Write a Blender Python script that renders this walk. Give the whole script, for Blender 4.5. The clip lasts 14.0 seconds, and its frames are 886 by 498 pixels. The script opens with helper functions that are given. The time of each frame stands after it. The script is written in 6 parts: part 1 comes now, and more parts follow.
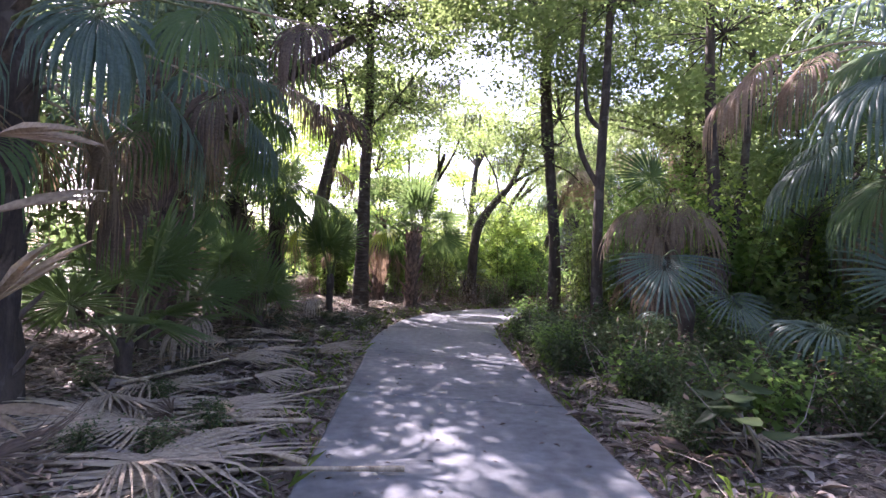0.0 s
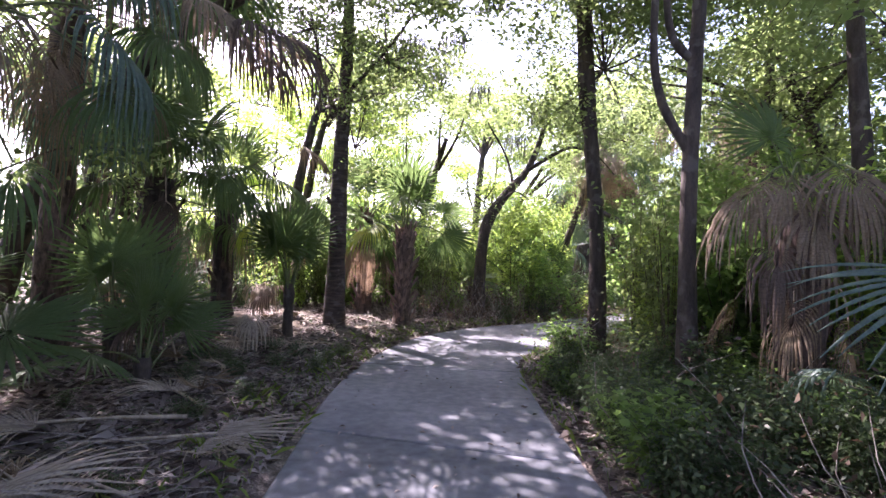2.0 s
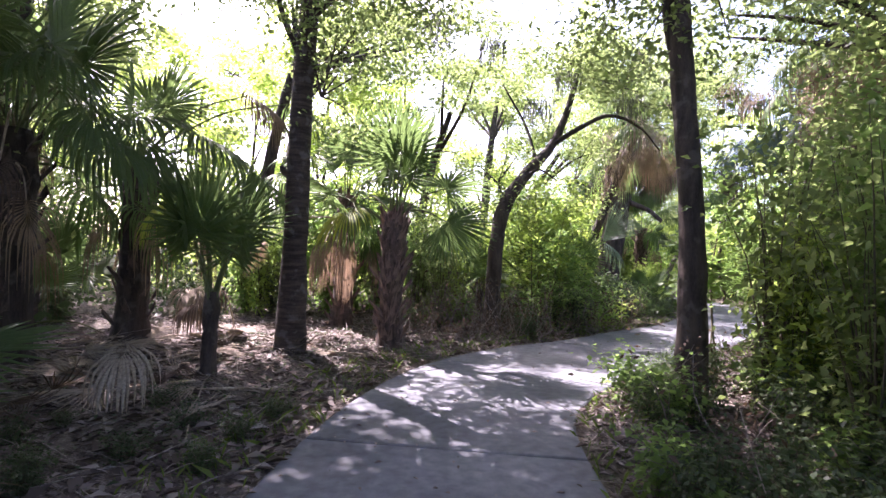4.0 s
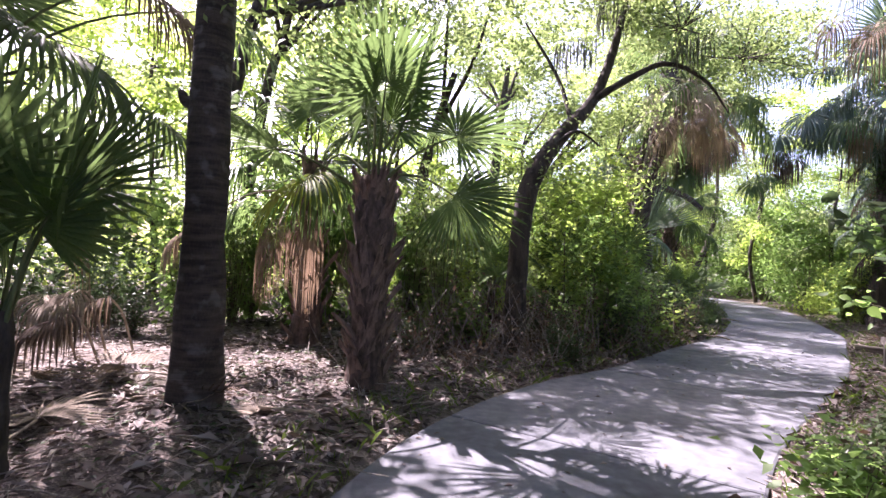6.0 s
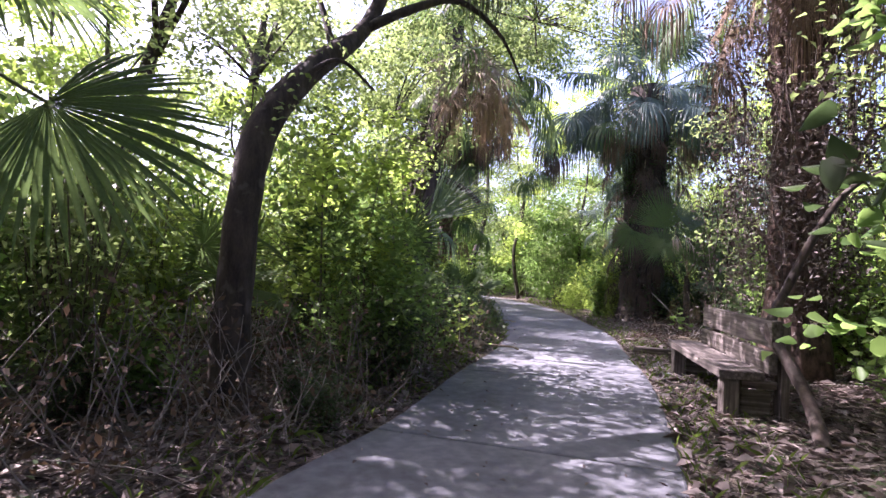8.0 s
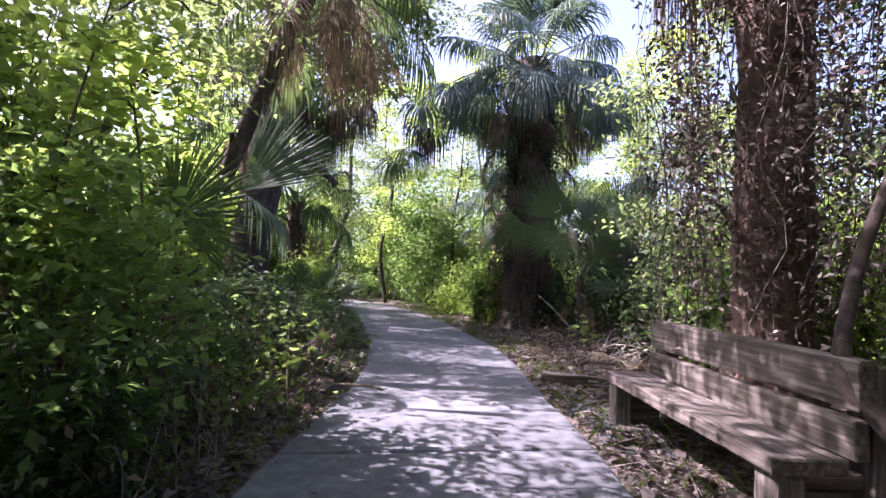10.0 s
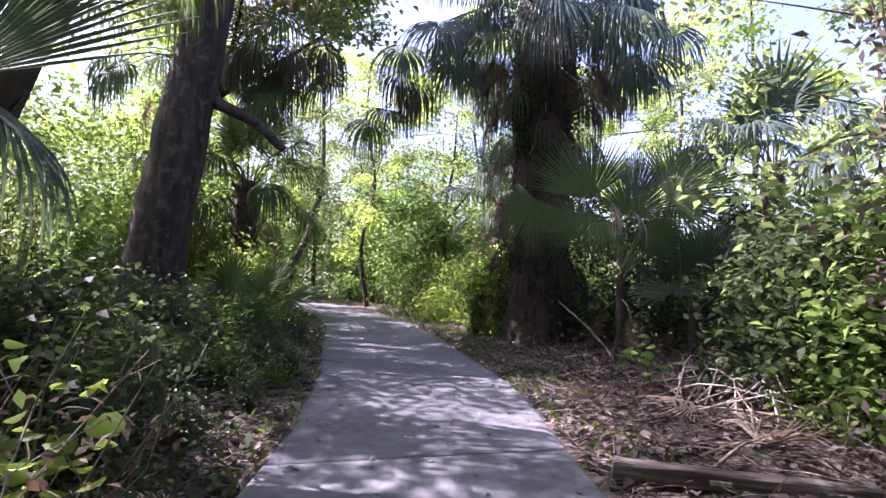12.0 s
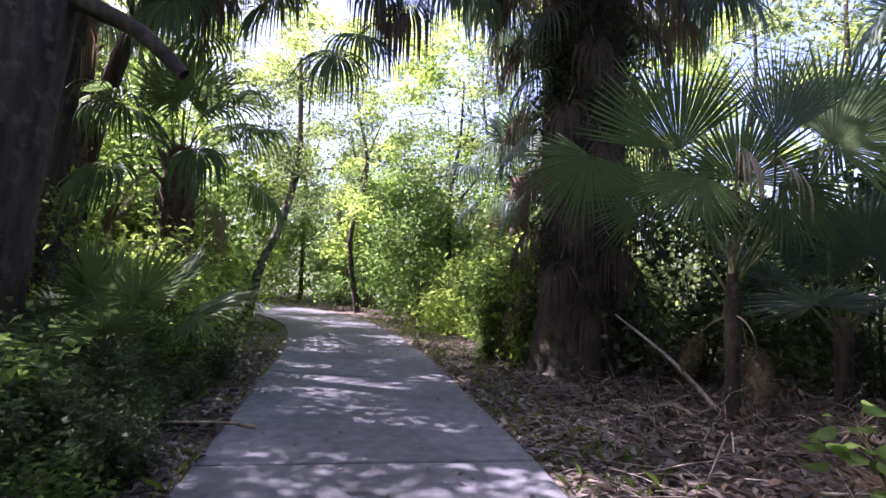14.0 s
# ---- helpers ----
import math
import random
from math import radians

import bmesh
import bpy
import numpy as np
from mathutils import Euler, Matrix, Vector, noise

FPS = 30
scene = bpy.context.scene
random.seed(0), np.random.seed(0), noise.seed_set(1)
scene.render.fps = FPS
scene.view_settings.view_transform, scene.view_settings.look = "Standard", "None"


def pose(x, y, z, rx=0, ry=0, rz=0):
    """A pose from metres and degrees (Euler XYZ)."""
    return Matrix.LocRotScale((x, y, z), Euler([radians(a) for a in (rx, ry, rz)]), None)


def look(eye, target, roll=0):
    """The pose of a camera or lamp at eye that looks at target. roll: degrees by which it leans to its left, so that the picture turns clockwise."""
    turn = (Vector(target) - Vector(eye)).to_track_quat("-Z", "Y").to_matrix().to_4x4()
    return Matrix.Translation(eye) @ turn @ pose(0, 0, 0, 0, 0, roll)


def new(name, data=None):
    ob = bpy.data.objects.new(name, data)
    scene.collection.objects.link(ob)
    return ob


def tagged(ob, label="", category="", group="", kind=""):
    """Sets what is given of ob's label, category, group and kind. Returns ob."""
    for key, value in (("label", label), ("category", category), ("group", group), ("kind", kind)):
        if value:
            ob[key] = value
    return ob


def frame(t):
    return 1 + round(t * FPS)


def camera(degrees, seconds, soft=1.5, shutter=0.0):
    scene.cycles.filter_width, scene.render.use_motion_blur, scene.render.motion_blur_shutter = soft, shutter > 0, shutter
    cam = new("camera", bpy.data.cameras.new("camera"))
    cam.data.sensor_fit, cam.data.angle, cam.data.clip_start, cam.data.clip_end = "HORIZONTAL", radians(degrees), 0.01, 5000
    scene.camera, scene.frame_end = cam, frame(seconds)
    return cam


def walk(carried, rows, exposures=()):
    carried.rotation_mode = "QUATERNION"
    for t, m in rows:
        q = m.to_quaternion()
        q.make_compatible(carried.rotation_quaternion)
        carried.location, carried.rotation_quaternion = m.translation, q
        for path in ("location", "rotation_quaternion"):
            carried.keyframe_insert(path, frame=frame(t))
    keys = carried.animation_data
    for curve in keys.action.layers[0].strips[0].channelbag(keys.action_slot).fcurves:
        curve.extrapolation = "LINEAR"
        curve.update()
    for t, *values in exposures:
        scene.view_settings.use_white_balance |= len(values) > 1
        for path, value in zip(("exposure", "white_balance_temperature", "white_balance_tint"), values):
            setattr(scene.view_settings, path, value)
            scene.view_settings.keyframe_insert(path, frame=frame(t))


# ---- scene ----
cam = camera(81.7, 14.0)
METRES, EYE, TILT, LEAN, TURN = 24.2, 1.5, 0.0, 0.0, 0.0
ROWS = [
    (0.0, 0.0, 0.0, 0.0, -0.08, 2.01, -2.36),
    (0.5, 0.001, 0.0376, 0.0026, 0.05, 1.99, -2.36),
    (1.0, 0.0015, 0.0748, 0.0033, 0.1, 1.97, -2.31),
    (1.5, -0.0003, 0.1129, 0.006, 0.18, 1.93, -2.35),
    (2.0, 0.0024, 0.1497, 0.0066, 0.23, 1.96, -2.37),
    (2.5, 0.0003, 0.1862, 0.007, 0.23, 1.95, -2.36),
    (3.0, 0.0013, 0.2237, 0.0071, 0.27, 1.95, -2.39),
    (5.5, -0.0016, 0.3922, 0.0076, 0.77, 1.19, -2.75),
    (6.0, -0.0045, 0.4269, 0.007, 0.24, 1.14, -2.88),
    (6.5, -0.0, 0.4595, 0.0064, -3.55, 1.25, -2.98),
    (7.0, 0.0063, 0.4923, 0.0059, -8.73, 1.5, -2.89),
    (7.5, 0.0201, 0.5229, 0.0064, -16.95, 1.91, -2.9),
    (8.0, 0.0364, 0.5547, 0.0064, -24.26, 2.26, -2.66),
    (8.5, 0.0558, 0.5849, 0.0067, -31.43, 2.61, -2.54),
    (9.0, 0.0739, 0.6145, 0.0066, -36.61, 2.84, -2.21),
    (11.5, 0.1848, 0.7579, 0.0059, -39.64, 2.98, -2.21),
    (12.0, 0.2099, 0.7852, 0.0057, -39.73, 2.99, -2.19),
    (12.5, 0.2351, 0.8133, 0.0053, -39.65, 2.99, -2.19),
    (13.0, 0.2607, 0.8384, 0.0053, -39.44, 2.99, -2.21),
    (13.5, 0.2847, 0.8657, 0.0048, -39.13, 2.95, -2.2),
    (14.0, 0.3083, 0.895, 0.0058, -38.83, 3.01, -2.22),
]
walk(cam, [(t, pose(0, 0, EYE, TILT, LEAN, TURN) @ pose(METRES * x, METRES * y, METRES * z, 90 + pitch, roll, yaw)) for t, x, y, z, yaw, pitch, roll in ROWS],
     [(0.0, 2.8, 6150, 38), (3.0, 2.85, 6200, 40), (5.5, 2.5, 6200, 40), (7.5, 2.4, 6050, 43), (8.5, 2.25, 6050, 43), (9.0, 2.25, 6050, 43), (11.5, 2.15, 6000, 46), (13.0, 2.25, 5950, 46), (14.0, 2.1, 5950, 46)])
GROUND_RISE = 0.0115


def rise(x, y):
    """Height of the gently rising land under the path."""
    t = np.clip((np.asarray(y, float) + 0.3 * np.maximum(np.asarray(x, float), 0)) / 15.0, -0.5, 1.0)
    return 0.15 * t * (1.25 - 0.25 * t)


# ---- sky and sun ----
SUN_AZ, SUN_EL = radians(-38), radians(50)
world = bpy.data.worlds.new("world")
scene.world = world
world.use_nodes = True
wn = world.node_tree.nodes
sky = wn.new("ShaderNodeTexSky")
sky.sky_type, sky.sun_disc = "NISHITA", False
sky.sun_elevation, sky.sun_rotation = SUN_EL, SUN_AZ
sky.air_density, sky.dust_density, sky.ozone_density = 1.0, 3.2, 1.2
wn["Background"].inputs[1].default_value = 0.12
world.node_tree.links.new(sky.outputs[0], wn["Background"].inputs[0])
sun = new("sun", bpy.data.lights.new("sun", "SUN"))
sun.data.energy, sun.data.angle, sun.data.color = 5.0, radians(0.5), (1.0, 0.95, 0.87)
sun_dir = Vector((math.sin(SUN_AZ) * math.cos(SUN_EL), math.cos(SUN_AZ) * math.cos(SUN_EL), math.sin(SUN_EL)))
sun.matrix_world = look(sun_dir * 60, (0, 0, 0))


# ---- materials ----
def material(name, rough=0.8):
    m = bpy.data.materials.new(name)
    m.use_nodes = True
    t = m.node_tree
    b = t.nodes["Principled BSDF"]
    b.inputs["Roughness"].default_value = rough
    return m, t, b


def ramp(t, fac, stops):
    r = t.nodes.new("ShaderNodeValToRGB")
    while len(r.color_ramp.elements) < len(stops):
        r.color_ramp.elements.new(0.5)
    for e, (p, c) in zip(r.color_ramp.elements, stops):
        e.position, e.color = p, (*c, 1)
    t.links.new(fac, r.inputs[0])
    return r.outputs[0]


def noise_node(t, scale, detail=4, vector=None, stretch=None):
    n = t.nodes.new("ShaderNodeTexNoise")
    n.inputs["Scale"].default_value, n.inputs["Detail"].default_value = scale, detail
    co = t.nodes.new("ShaderNodeTexCoord").outputs["Object"] if vector is None else vector
    if stretch:
        mp = t.nodes.new("ShaderNodeMapping")
        mp.inputs["Scale"].default_value = stretch
        t.links.new(co, mp.inputs[0])
        co = mp.outputs[0]
    t.links.new(co, n.inputs["Vector"])
    return n.outputs["Fac"]


def math_node(t, op, a, b):
    n = t.nodes.new("ShaderNodeMath")
    n.operation = op
    for i, v in enumerate((a, b)):
        if isinstance(v, (int, float)):
            n.inputs[i].default_value = v
        else:
            t.links.new(v, n.inputs[i])
    return n.outputs[0]


def mix_col(t, fac, a, b, kind="MIX"):
    n = t.nodes.new("ShaderNodeMix")
    n.data_type, n.blend_type = "RGBA", kind
    for sock, v in ((n.inputs[0], fac), (n.inputs[6], a), (n.inputs[7], b)):
        if isinstance(v, (int, float)):
            sock.default_value = v
        elif isinstance(v, tuple):
            sock.default_value = (*v, 1)
        else:
            t.links.new(v, sock)
    return n.outputs[2]


def bump(t, b, height, strength=0.5, distance=0.02):
    n = t.nodes.new("ShaderNodeBump")
    n.inputs["Strength"].default_value, n.inputs["Distance"].default_value = strength, distance
    t.links.new(height, n.inputs["Height"])
    t.links.new(n.outputs[0], b.inputs["Normal"])


def leaf_material(name, dark, mid, light, glow, through_light=0.4, rough=0.45, object_random=False, streak=0.0):
    """Leaf: varied colour, light passing through it."""
    m, t, b = material(name, rough)
    isl = t.nodes.new("ShaderNodeNewGeometry").outputs["Random Per Island"]
    fac = isl
    if object_random:
        rnd = t.nodes.new("ShaderNodeObjectInfo").outputs["Random"]
        fac = math_node(t, "ADD", math_node(t, "MULTIPLY", isl, 0.5), math_node(t, "MULTIPLY", rnd, 0.5))
    big = noise_node(t, 1.3, 2)
    fac = math_node(t, "ADD", math_node(t, "MULTIPLY", fac, 0.7), math_node(t, "MULTIPLY", math_node(t, "SUBTRACT", big, 0.35), 0.9))
    col = ramp(t, fac, [(0.05, dark), (0.5, mid), (0.92, light)])
    if streak:
        s = noise_node(t, 60, 2, stretch=(1, 0.06, 1))
        col = mix_col(t, streak, col, ramp(t, s, [(0.35, tuple(0.5 * c for c in mid)), (0.65, tuple(min(1, 1.6 * c) for c in light))]))
    t.links.new(col, b.inputs["Base Color"])
    b.inputs["Specular IOR Level"].default_value = 0.2
    tr = t.nodes.new("ShaderNodeBsdfTranslucent")
    t.links.new(mix_col(t, 0.6, col, glow), tr.inputs[0])
    mx = t.nodes.new("ShaderNodeMixShader")
    mx.inputs[0].default_value = through_light
    t.links.new(b.outputs[0], mx.inputs[1])
    t.links.new(tr.outputs[0], mx.inputs[2])
    t.links.new(mx.outputs[0], t.nodes["Material Output"].inputs[0])
    return m


LEAF_OAK = leaf_material("oak_leaf", (0.034, 0.058, 0.022), (0.066, 0.105, 0.038), (0.125, 0.17, 0.062), (0.46, 0.6, 0.2), 0.55)
# darker and more opaque than LEAF_OAK, to deepen the shade below the crowns
LEAF_HIGH = leaf_material("shading_bough_leaf", (0.025, 0.04, 0.014), (0.045, 0.07, 0.02), (0.08, 0.11, 0.035), (0.12, 0.18, 0.05), 0.12)
# yellow-green leaf, brightened so that sunlight is part of its colour
LEAF_LIME = leaf_material("sunlit_lime_leaf", (0.06, 0.11, 0.024), (0.12, 0.19, 0.04), (0.19, 0.26, 0.06), (0.7, 0.92, 0.2), 0.64)
# leaf green with the woodland shade put into its colour
LEAF_DARK = leaf_material("shade_dark_leaf", (0.022, 0.035, 0.018), (0.042, 0.065, 0.028), (0.075, 0.1, 0.045), (0.14, 0.24, 0.08), 0.3)
LEAF_VINE = leaf_material("vine_leaf", (0.038, 0.075, 0.023), (0.073, 0.132, 0.037), (0.12, 0.185, 0.055), (0.42, 0.66, 0.17), 0.55)
PALM = leaf_material("palm_blade", (0.028, 0.055, 0.024), (0.05, 0.09, 0.036), (0.085, 0.13, 0.05), (0.26, 0.4, 0.12), 0.38, 0.5, True, 0.25)
PALM_BLUE = leaf_material("bluish_palm_blade", (0.036, 0.06, 0.05), (0.062, 0.096, 0.08), (0.12, 0.165, 0.135), (0.2, 0.32, 0.13), 0.3, 0.42, True, 0.25)
PALM_DEAD = leaf_material("dead_palm_blade", (0.07, 0.05, 0.035), (0.15, 0.11, 0.075), (0.27, 0.21, 0.14), (0.34, 0.24, 0.13), 0.3, 0.8, True, 0.3)
PALM_RUST = leaf_material("rusty_palm_blade", (0.1, 0.072, 0.052), (0.19, 0.138, 0.1), (0.29, 0.225, 0.17), (0.38, 0.25, 0.15), 0.35, 0.8, True, 0.3)
PALM_OLD = leaf_material("old_dark_palm_blade", (0.03, 0.022, 0.018), (0.075, 0.055, 0.045), (0.15, 0.115, 0.09), (0.18, 0.13, 0.08), 0.25, 0.85, True, 0.3)
PALM_TAN = leaf_material("tan_palm_blade", (0.075, 0.054, 0.036), (0.155, 0.115, 0.078), (0.26, 0.205, 0.145), (0.3, 0.22, 0.13), 0.25, 0.8, True, 0.3)
# brighter, yellower copy of PALM: sun from behind put into the colour
PALM_SUNLIT = leaf_material("sunlit_tint_palm_blade", (0.06, 0.1, 0.02), (0.11, 0.16, 0.03), (0.18, 0.22, 0.05), (0.75, 0.9, 0.15), 0.6, 0.5, True, 0.2)
PALM_GREY = leaf_material("grey_fallen_blade", (0.12, 0.1, 0.078), (0.24, 0.195, 0.148), (0.37, 0.315, 0.245), (0.3, 0.24, 0.16), 0.15, 0.85, True, 0.35)
LITTER = leaf_material("fallen_leaf", (0.04, 0.03, 0.026), (0.115, 0.094, 0.084), (0.31, 0.275, 0.25), (0.2, 0.14, 0.09), 0.12, 0.75)
DRY_LEAF = leaf_material("dry_brown_leaf", (0.04, 0.028, 0.02), (0.09, 0.064, 0.048), (0.19, 0.145, 0.11), (0.2, 0.13, 0.07), 0.25, 0.8)
GRASS = leaf_material("grass_blade", (0.04, 0.07, 0.015), (0.08, 0.12, 0.03), (0.14, 0.18, 0.05), (0.25, 0.38, 0.06), 0.4)
MOSS = leaf_material("hanging_moss", (0.08, 0.085, 0.07), (0.14, 0.15, 0.12), (0.2, 0.21, 0.17), (0.2, 0.22, 0.15), 0.3, 0.9)


def bark_material(name, dark, light, scale=9, stretch=(1, 1, 0.22), patches=None, depth=0.03, patch_strength=0.75):
    m, t, b = material(name, 0.9)
    n = noise_node(t, scale, 8, stretch=stretch)
    fine = noise_node(t, 60, 4, stretch=(1, 1, 0.4))
    col = ramp(t, math_node(t, "ADD", math_node(t, "MULTIPLY", n, 0.75), math_node(t, "MULTIPLY", fine, 0.25)), [(0.38, dark), (0.64, light)])
    if patches:
        spot = ramp(t, noise_node(t, 5.5, 3), [(0.56, (0, 0, 0)), (0.64, (1, 1, 1))])
        col = mix_col(t, math_node(t, "MULTIPLY", spot, patch_strength), col, patches)
    t.links.new(col, b.inputs["Base Color"])
    bump(t, b, n, 0.9, depth)
    return m


BARK = bark_material("oak_bark", (0.045, 0.036, 0.03), (0.16, 0.135, 0.115), patches=(0.27, 0.27, 0.25))
BARK_DARK = bark_material("dark_bark", (0.022, 0.016, 0.013), (0.08, 0.059, 0.047), patches=(0.14, 0.125, 0.11), patch_strength=0.4)
BARK_RINGED = bark_material("ringed_trunk", (0.026, 0.018, 0.014), (0.088, 0.062, 0.05), 14, (0.25, 0.25, 1.6), (0.2, 0.19, 0.175), 0.03, 0.35)
TRUNK_PALM = bark_material("palm_fibre", (0.04, 0.026, 0.021), (0.16, 0.105, 0.082), 14, (1, 1, 0.5))
BOOT = bark_material("palm_boot", (0.07, 0.045, 0.034), (0.26, 0.175, 0.135), 20, (1, 1, 0.15), depth=0.01)
TWIG = bark_material("grey_twig", (0.12, 0.10, 0.085), (0.34, 0.3, 0.26), 25, (1, 1, 0.3), depth=0.005)
TWIG_PALE = bark_material("pale_branch", (0.2, 0.175, 0.15), (0.5, 0.46, 0.41), 25, (1, 1, 0.3), depth=0.005)
BOOT_DARK = bark_material("dark_palm_boot", (0.03, 0.022, 0.018), (0.13, 0.1, 0.08), 20, (1, 1, 0.15), depth=0.01)
STEM = bark_material("green_brown_stem", (0.05, 0.045, 0.025), (0.14, 0.12, 0.07), 25, (1, 1, 0.3), depth=0.004)
PETIOLE = bark_material("palm_stalk", (0.06, 0.08, 0.03), (0.15, 0.17, 0.07), 12, (1, 1, 0.1), depth=0.003)
PETIOLE_DEAD = bark_material("dead_palm_stalk", (0.16, 0.12, 0.08), (0.42, 0.35, 0.26), 12, (1, 1, 0.1), depth=0.003)

CONCRETE, t, b = material("worn_concrete", 0.9)
n1, n2, n3 = noise_node(t, 0.7, 6), noise_node(t, 9, 8), noise_node(t, 160, 3)
rnd = t.nodes.new("ShaderNodeObjectInfo").outputs["Random"]
f = math_node(t, "ADD", math_node(t, "MULTIPLY", n1, 0.45), math_node(t, "MULTIPLY", n2, 0.38))
f = math_node(t, "ADD", f, math_node(t, "MULTIPLY", n3, 0.14))
f = math_node(t, "ADD", f, math_node(t, "MULTIPLY", rnd, 0.06))
c = ramp(t, f, [(0.36, (0.054, 0.059, 0.066)), (0.52, (0.112, 0.119, 0.132)), (0.68, (0.195, 0.203, 0.217))])
spots = ramp(t, noise_node(t, 28, 2), [(0.66, (0, 0, 0)), (0.72, (1, 1, 1))])
c = mix_col(t, math_node(t, "MULTIPLY", spots, 0.45), c, (0.09, 0.08, 0.07))
t.links.new(c, b.inputs["Base Color"])
bump(t, b, math_node(t, "ADD", n2, math_node(t, "MULTIPLY", n3, 0.5)), 0.5, 0.006)

SOIL, t, b = material("leafy_soil", 0.95)
a1, a2, a3 = noise_node(t, 0.5, 4), noise_node(t, 11, 8), noise_node(t, 55, 4)
f = math_node(t, "ADD", math_node(t, "MULTIPLY", a2, 0.55), math_node(t, "MULTIPLY", a3, 0.45))
c = ramp(t, f, [(0.36, (0.03, 0.023, 0.019)), (0.5, (0.11, 0.085, 0.072)), (0.64, (0.28, 0.235, 0.205))])
c = mix_col(t, math_node(t, "MULTIPLY", ramp(t, a1, [(0.5, (0, 0, 0)), (0.62, (1, 1, 1))]), 0.35), c, (0.075, 0.085, 0.035))
t.links.new(c, b.inputs["Base Color"])
bump(t, b, f, 1.0, 0.05)

WOOD, t, b = material("weathered_timber", 0.85)
w1 = noise_node(t, 30, 6, stretch=(0.06, 1, 1))
w2 = noise_node(t, 3, 5)
c = ramp(t, math_node(t, "ADD", math_node(t, "MULTIPLY", w1, 0.6), math_node(t, "MULTIPLY", w2, 0.4)),
         [(0.36, (0.035, 0.028, 0.023)), (0.52, (0.11, 0.092, 0.08)), (0.66, (0.26, 0.23, 0.2))])
t.links.new(c, b.inputs["Base Color"])
bump(t, b, w1, 0.7, 0.01)


# ---- mesh helpers ----
def mesh_of(name, verts, faces, mat, smooth=False):
    me = bpy.data.meshes.new(name)
    verts = np.asarray(verts, np.float32)
    if isinstance(faces, np.ndarray):
        k = faces.shape[1]
        me.vertices.add(len(verts))
        me.vertices.foreach_set("co", verts.ravel())
        me.loops.add(faces.size)
        me.loops.foreach_set("vertex_index", faces.astype(np.int32).ravel())
        me.polygons.add(len(faces))
        me.polygons.foreach_set("loop_start", np.arange(0, faces.size, k, dtype=np.int32))
        me.polygons.foreach_set("loop_total", np.full(len(faces), k, dtype=np.int32))
        me.update(calc_edges=True)
    else:
        me.from_pydata(verts.tolist(), [], faces)
    me.materials.append(mat)
    if smooth:
        me.polygons.foreach_set("use_smooth", np.ones(len(me.polygons), bool))
    return me


def thing(name, x, y, z=None, turn=0.0, size=1.0, **tags):
    ob = new(name)
    ob.location = (x, y, float(rise(x, y)) if z is None else z)
    ob.rotation_euler = (0, 0, turn)
    ob.scale = (size, size, size)
    return tagged(ob, **tags)


def piece(name, me, parent, m=None, label="", kind=""):
    ob = new(name, me)
    ob.parent = parent
    if m is not None:
        ob.matrix_basis = m
    return tagged(ob, label=label, kind=kind)


def smooth_line(points, n):
    """n points along a smooth curve through the given ones."""
    p = np.asarray(points, float)
    p = np.vstack([2 * p[0] - p[1], p, 2 * p[-1] - p[-2]])
    out = []
    for u in np.linspace(0, len(p) - 3 - 1e-6, n):
        i, f = int(u), u - int(u)
        a, b_, c_, d = p[i], p[i + 1], p[i + 2], p[i + 3]
        out.append(0.5 * (2 * b_ + (c_ - a) * f + (2 * a - 5 * b_ + 4 * c_ - d) * f * f + (3 * b_ - a - 3 * c_ + d) * f ** 3))
    return np.array(out)


def tube(points, radii, sides=8, rough=0.0, seed=0):
    """Vertices and faces of a tapering tube along points."""
    rng = np.random.default_rng(seed)
    p = np.asarray(points, float)
    r = np.interp(np.linspace(0, 1, len(p)), np.linspace(0, 1, len(radii)), radii)
    d = np.gradient(p, axis=0)
    d /= np.linalg.norm(d, axis=1)[:, None] + 1e-9
    ref = np.array([1.0, 0, 0]) if abs(d[:, 0]).mean() < 0.8 else np.array([0, 1.0, 0])
    u = np.cross(d, ref)
    u /= np.linalg.norm(u, axis=1)[:, None] + 1e-9
    v = np.cross(d, u)
    ang = np.linspace(0, 2 * np.pi, sides, endpoint=False)
    wob = 1 + rough * rng.uniform(-1, 1, (len(p), sides))
    ring = (np.cos(ang)[None, :, None] * u[:, None] + np.sin(ang)[None, :, None] * v[:, None]) * (r[:, None] * wob)[:, :, None]
    verts = (p[:, None] + ring).reshape(-1, 3)
    i = np.arange(len(p) - 1)[:, None] * sides
    j = np.arange(sides)[None]
    k = (j + 1) % sides
    faces = np.stack([i + j, i + k, i + sides + k, i + sides + j], -1).reshape(-1, 4)
    return verts, faces


def join(chunks):
    vs, fs, n = [], [], 0
    for v, f_ in chunks:
        vs.append(v)
        fs.append(f_ + n)
        n += len(v)
    return np.vstack(vs), np.vstack(fs)


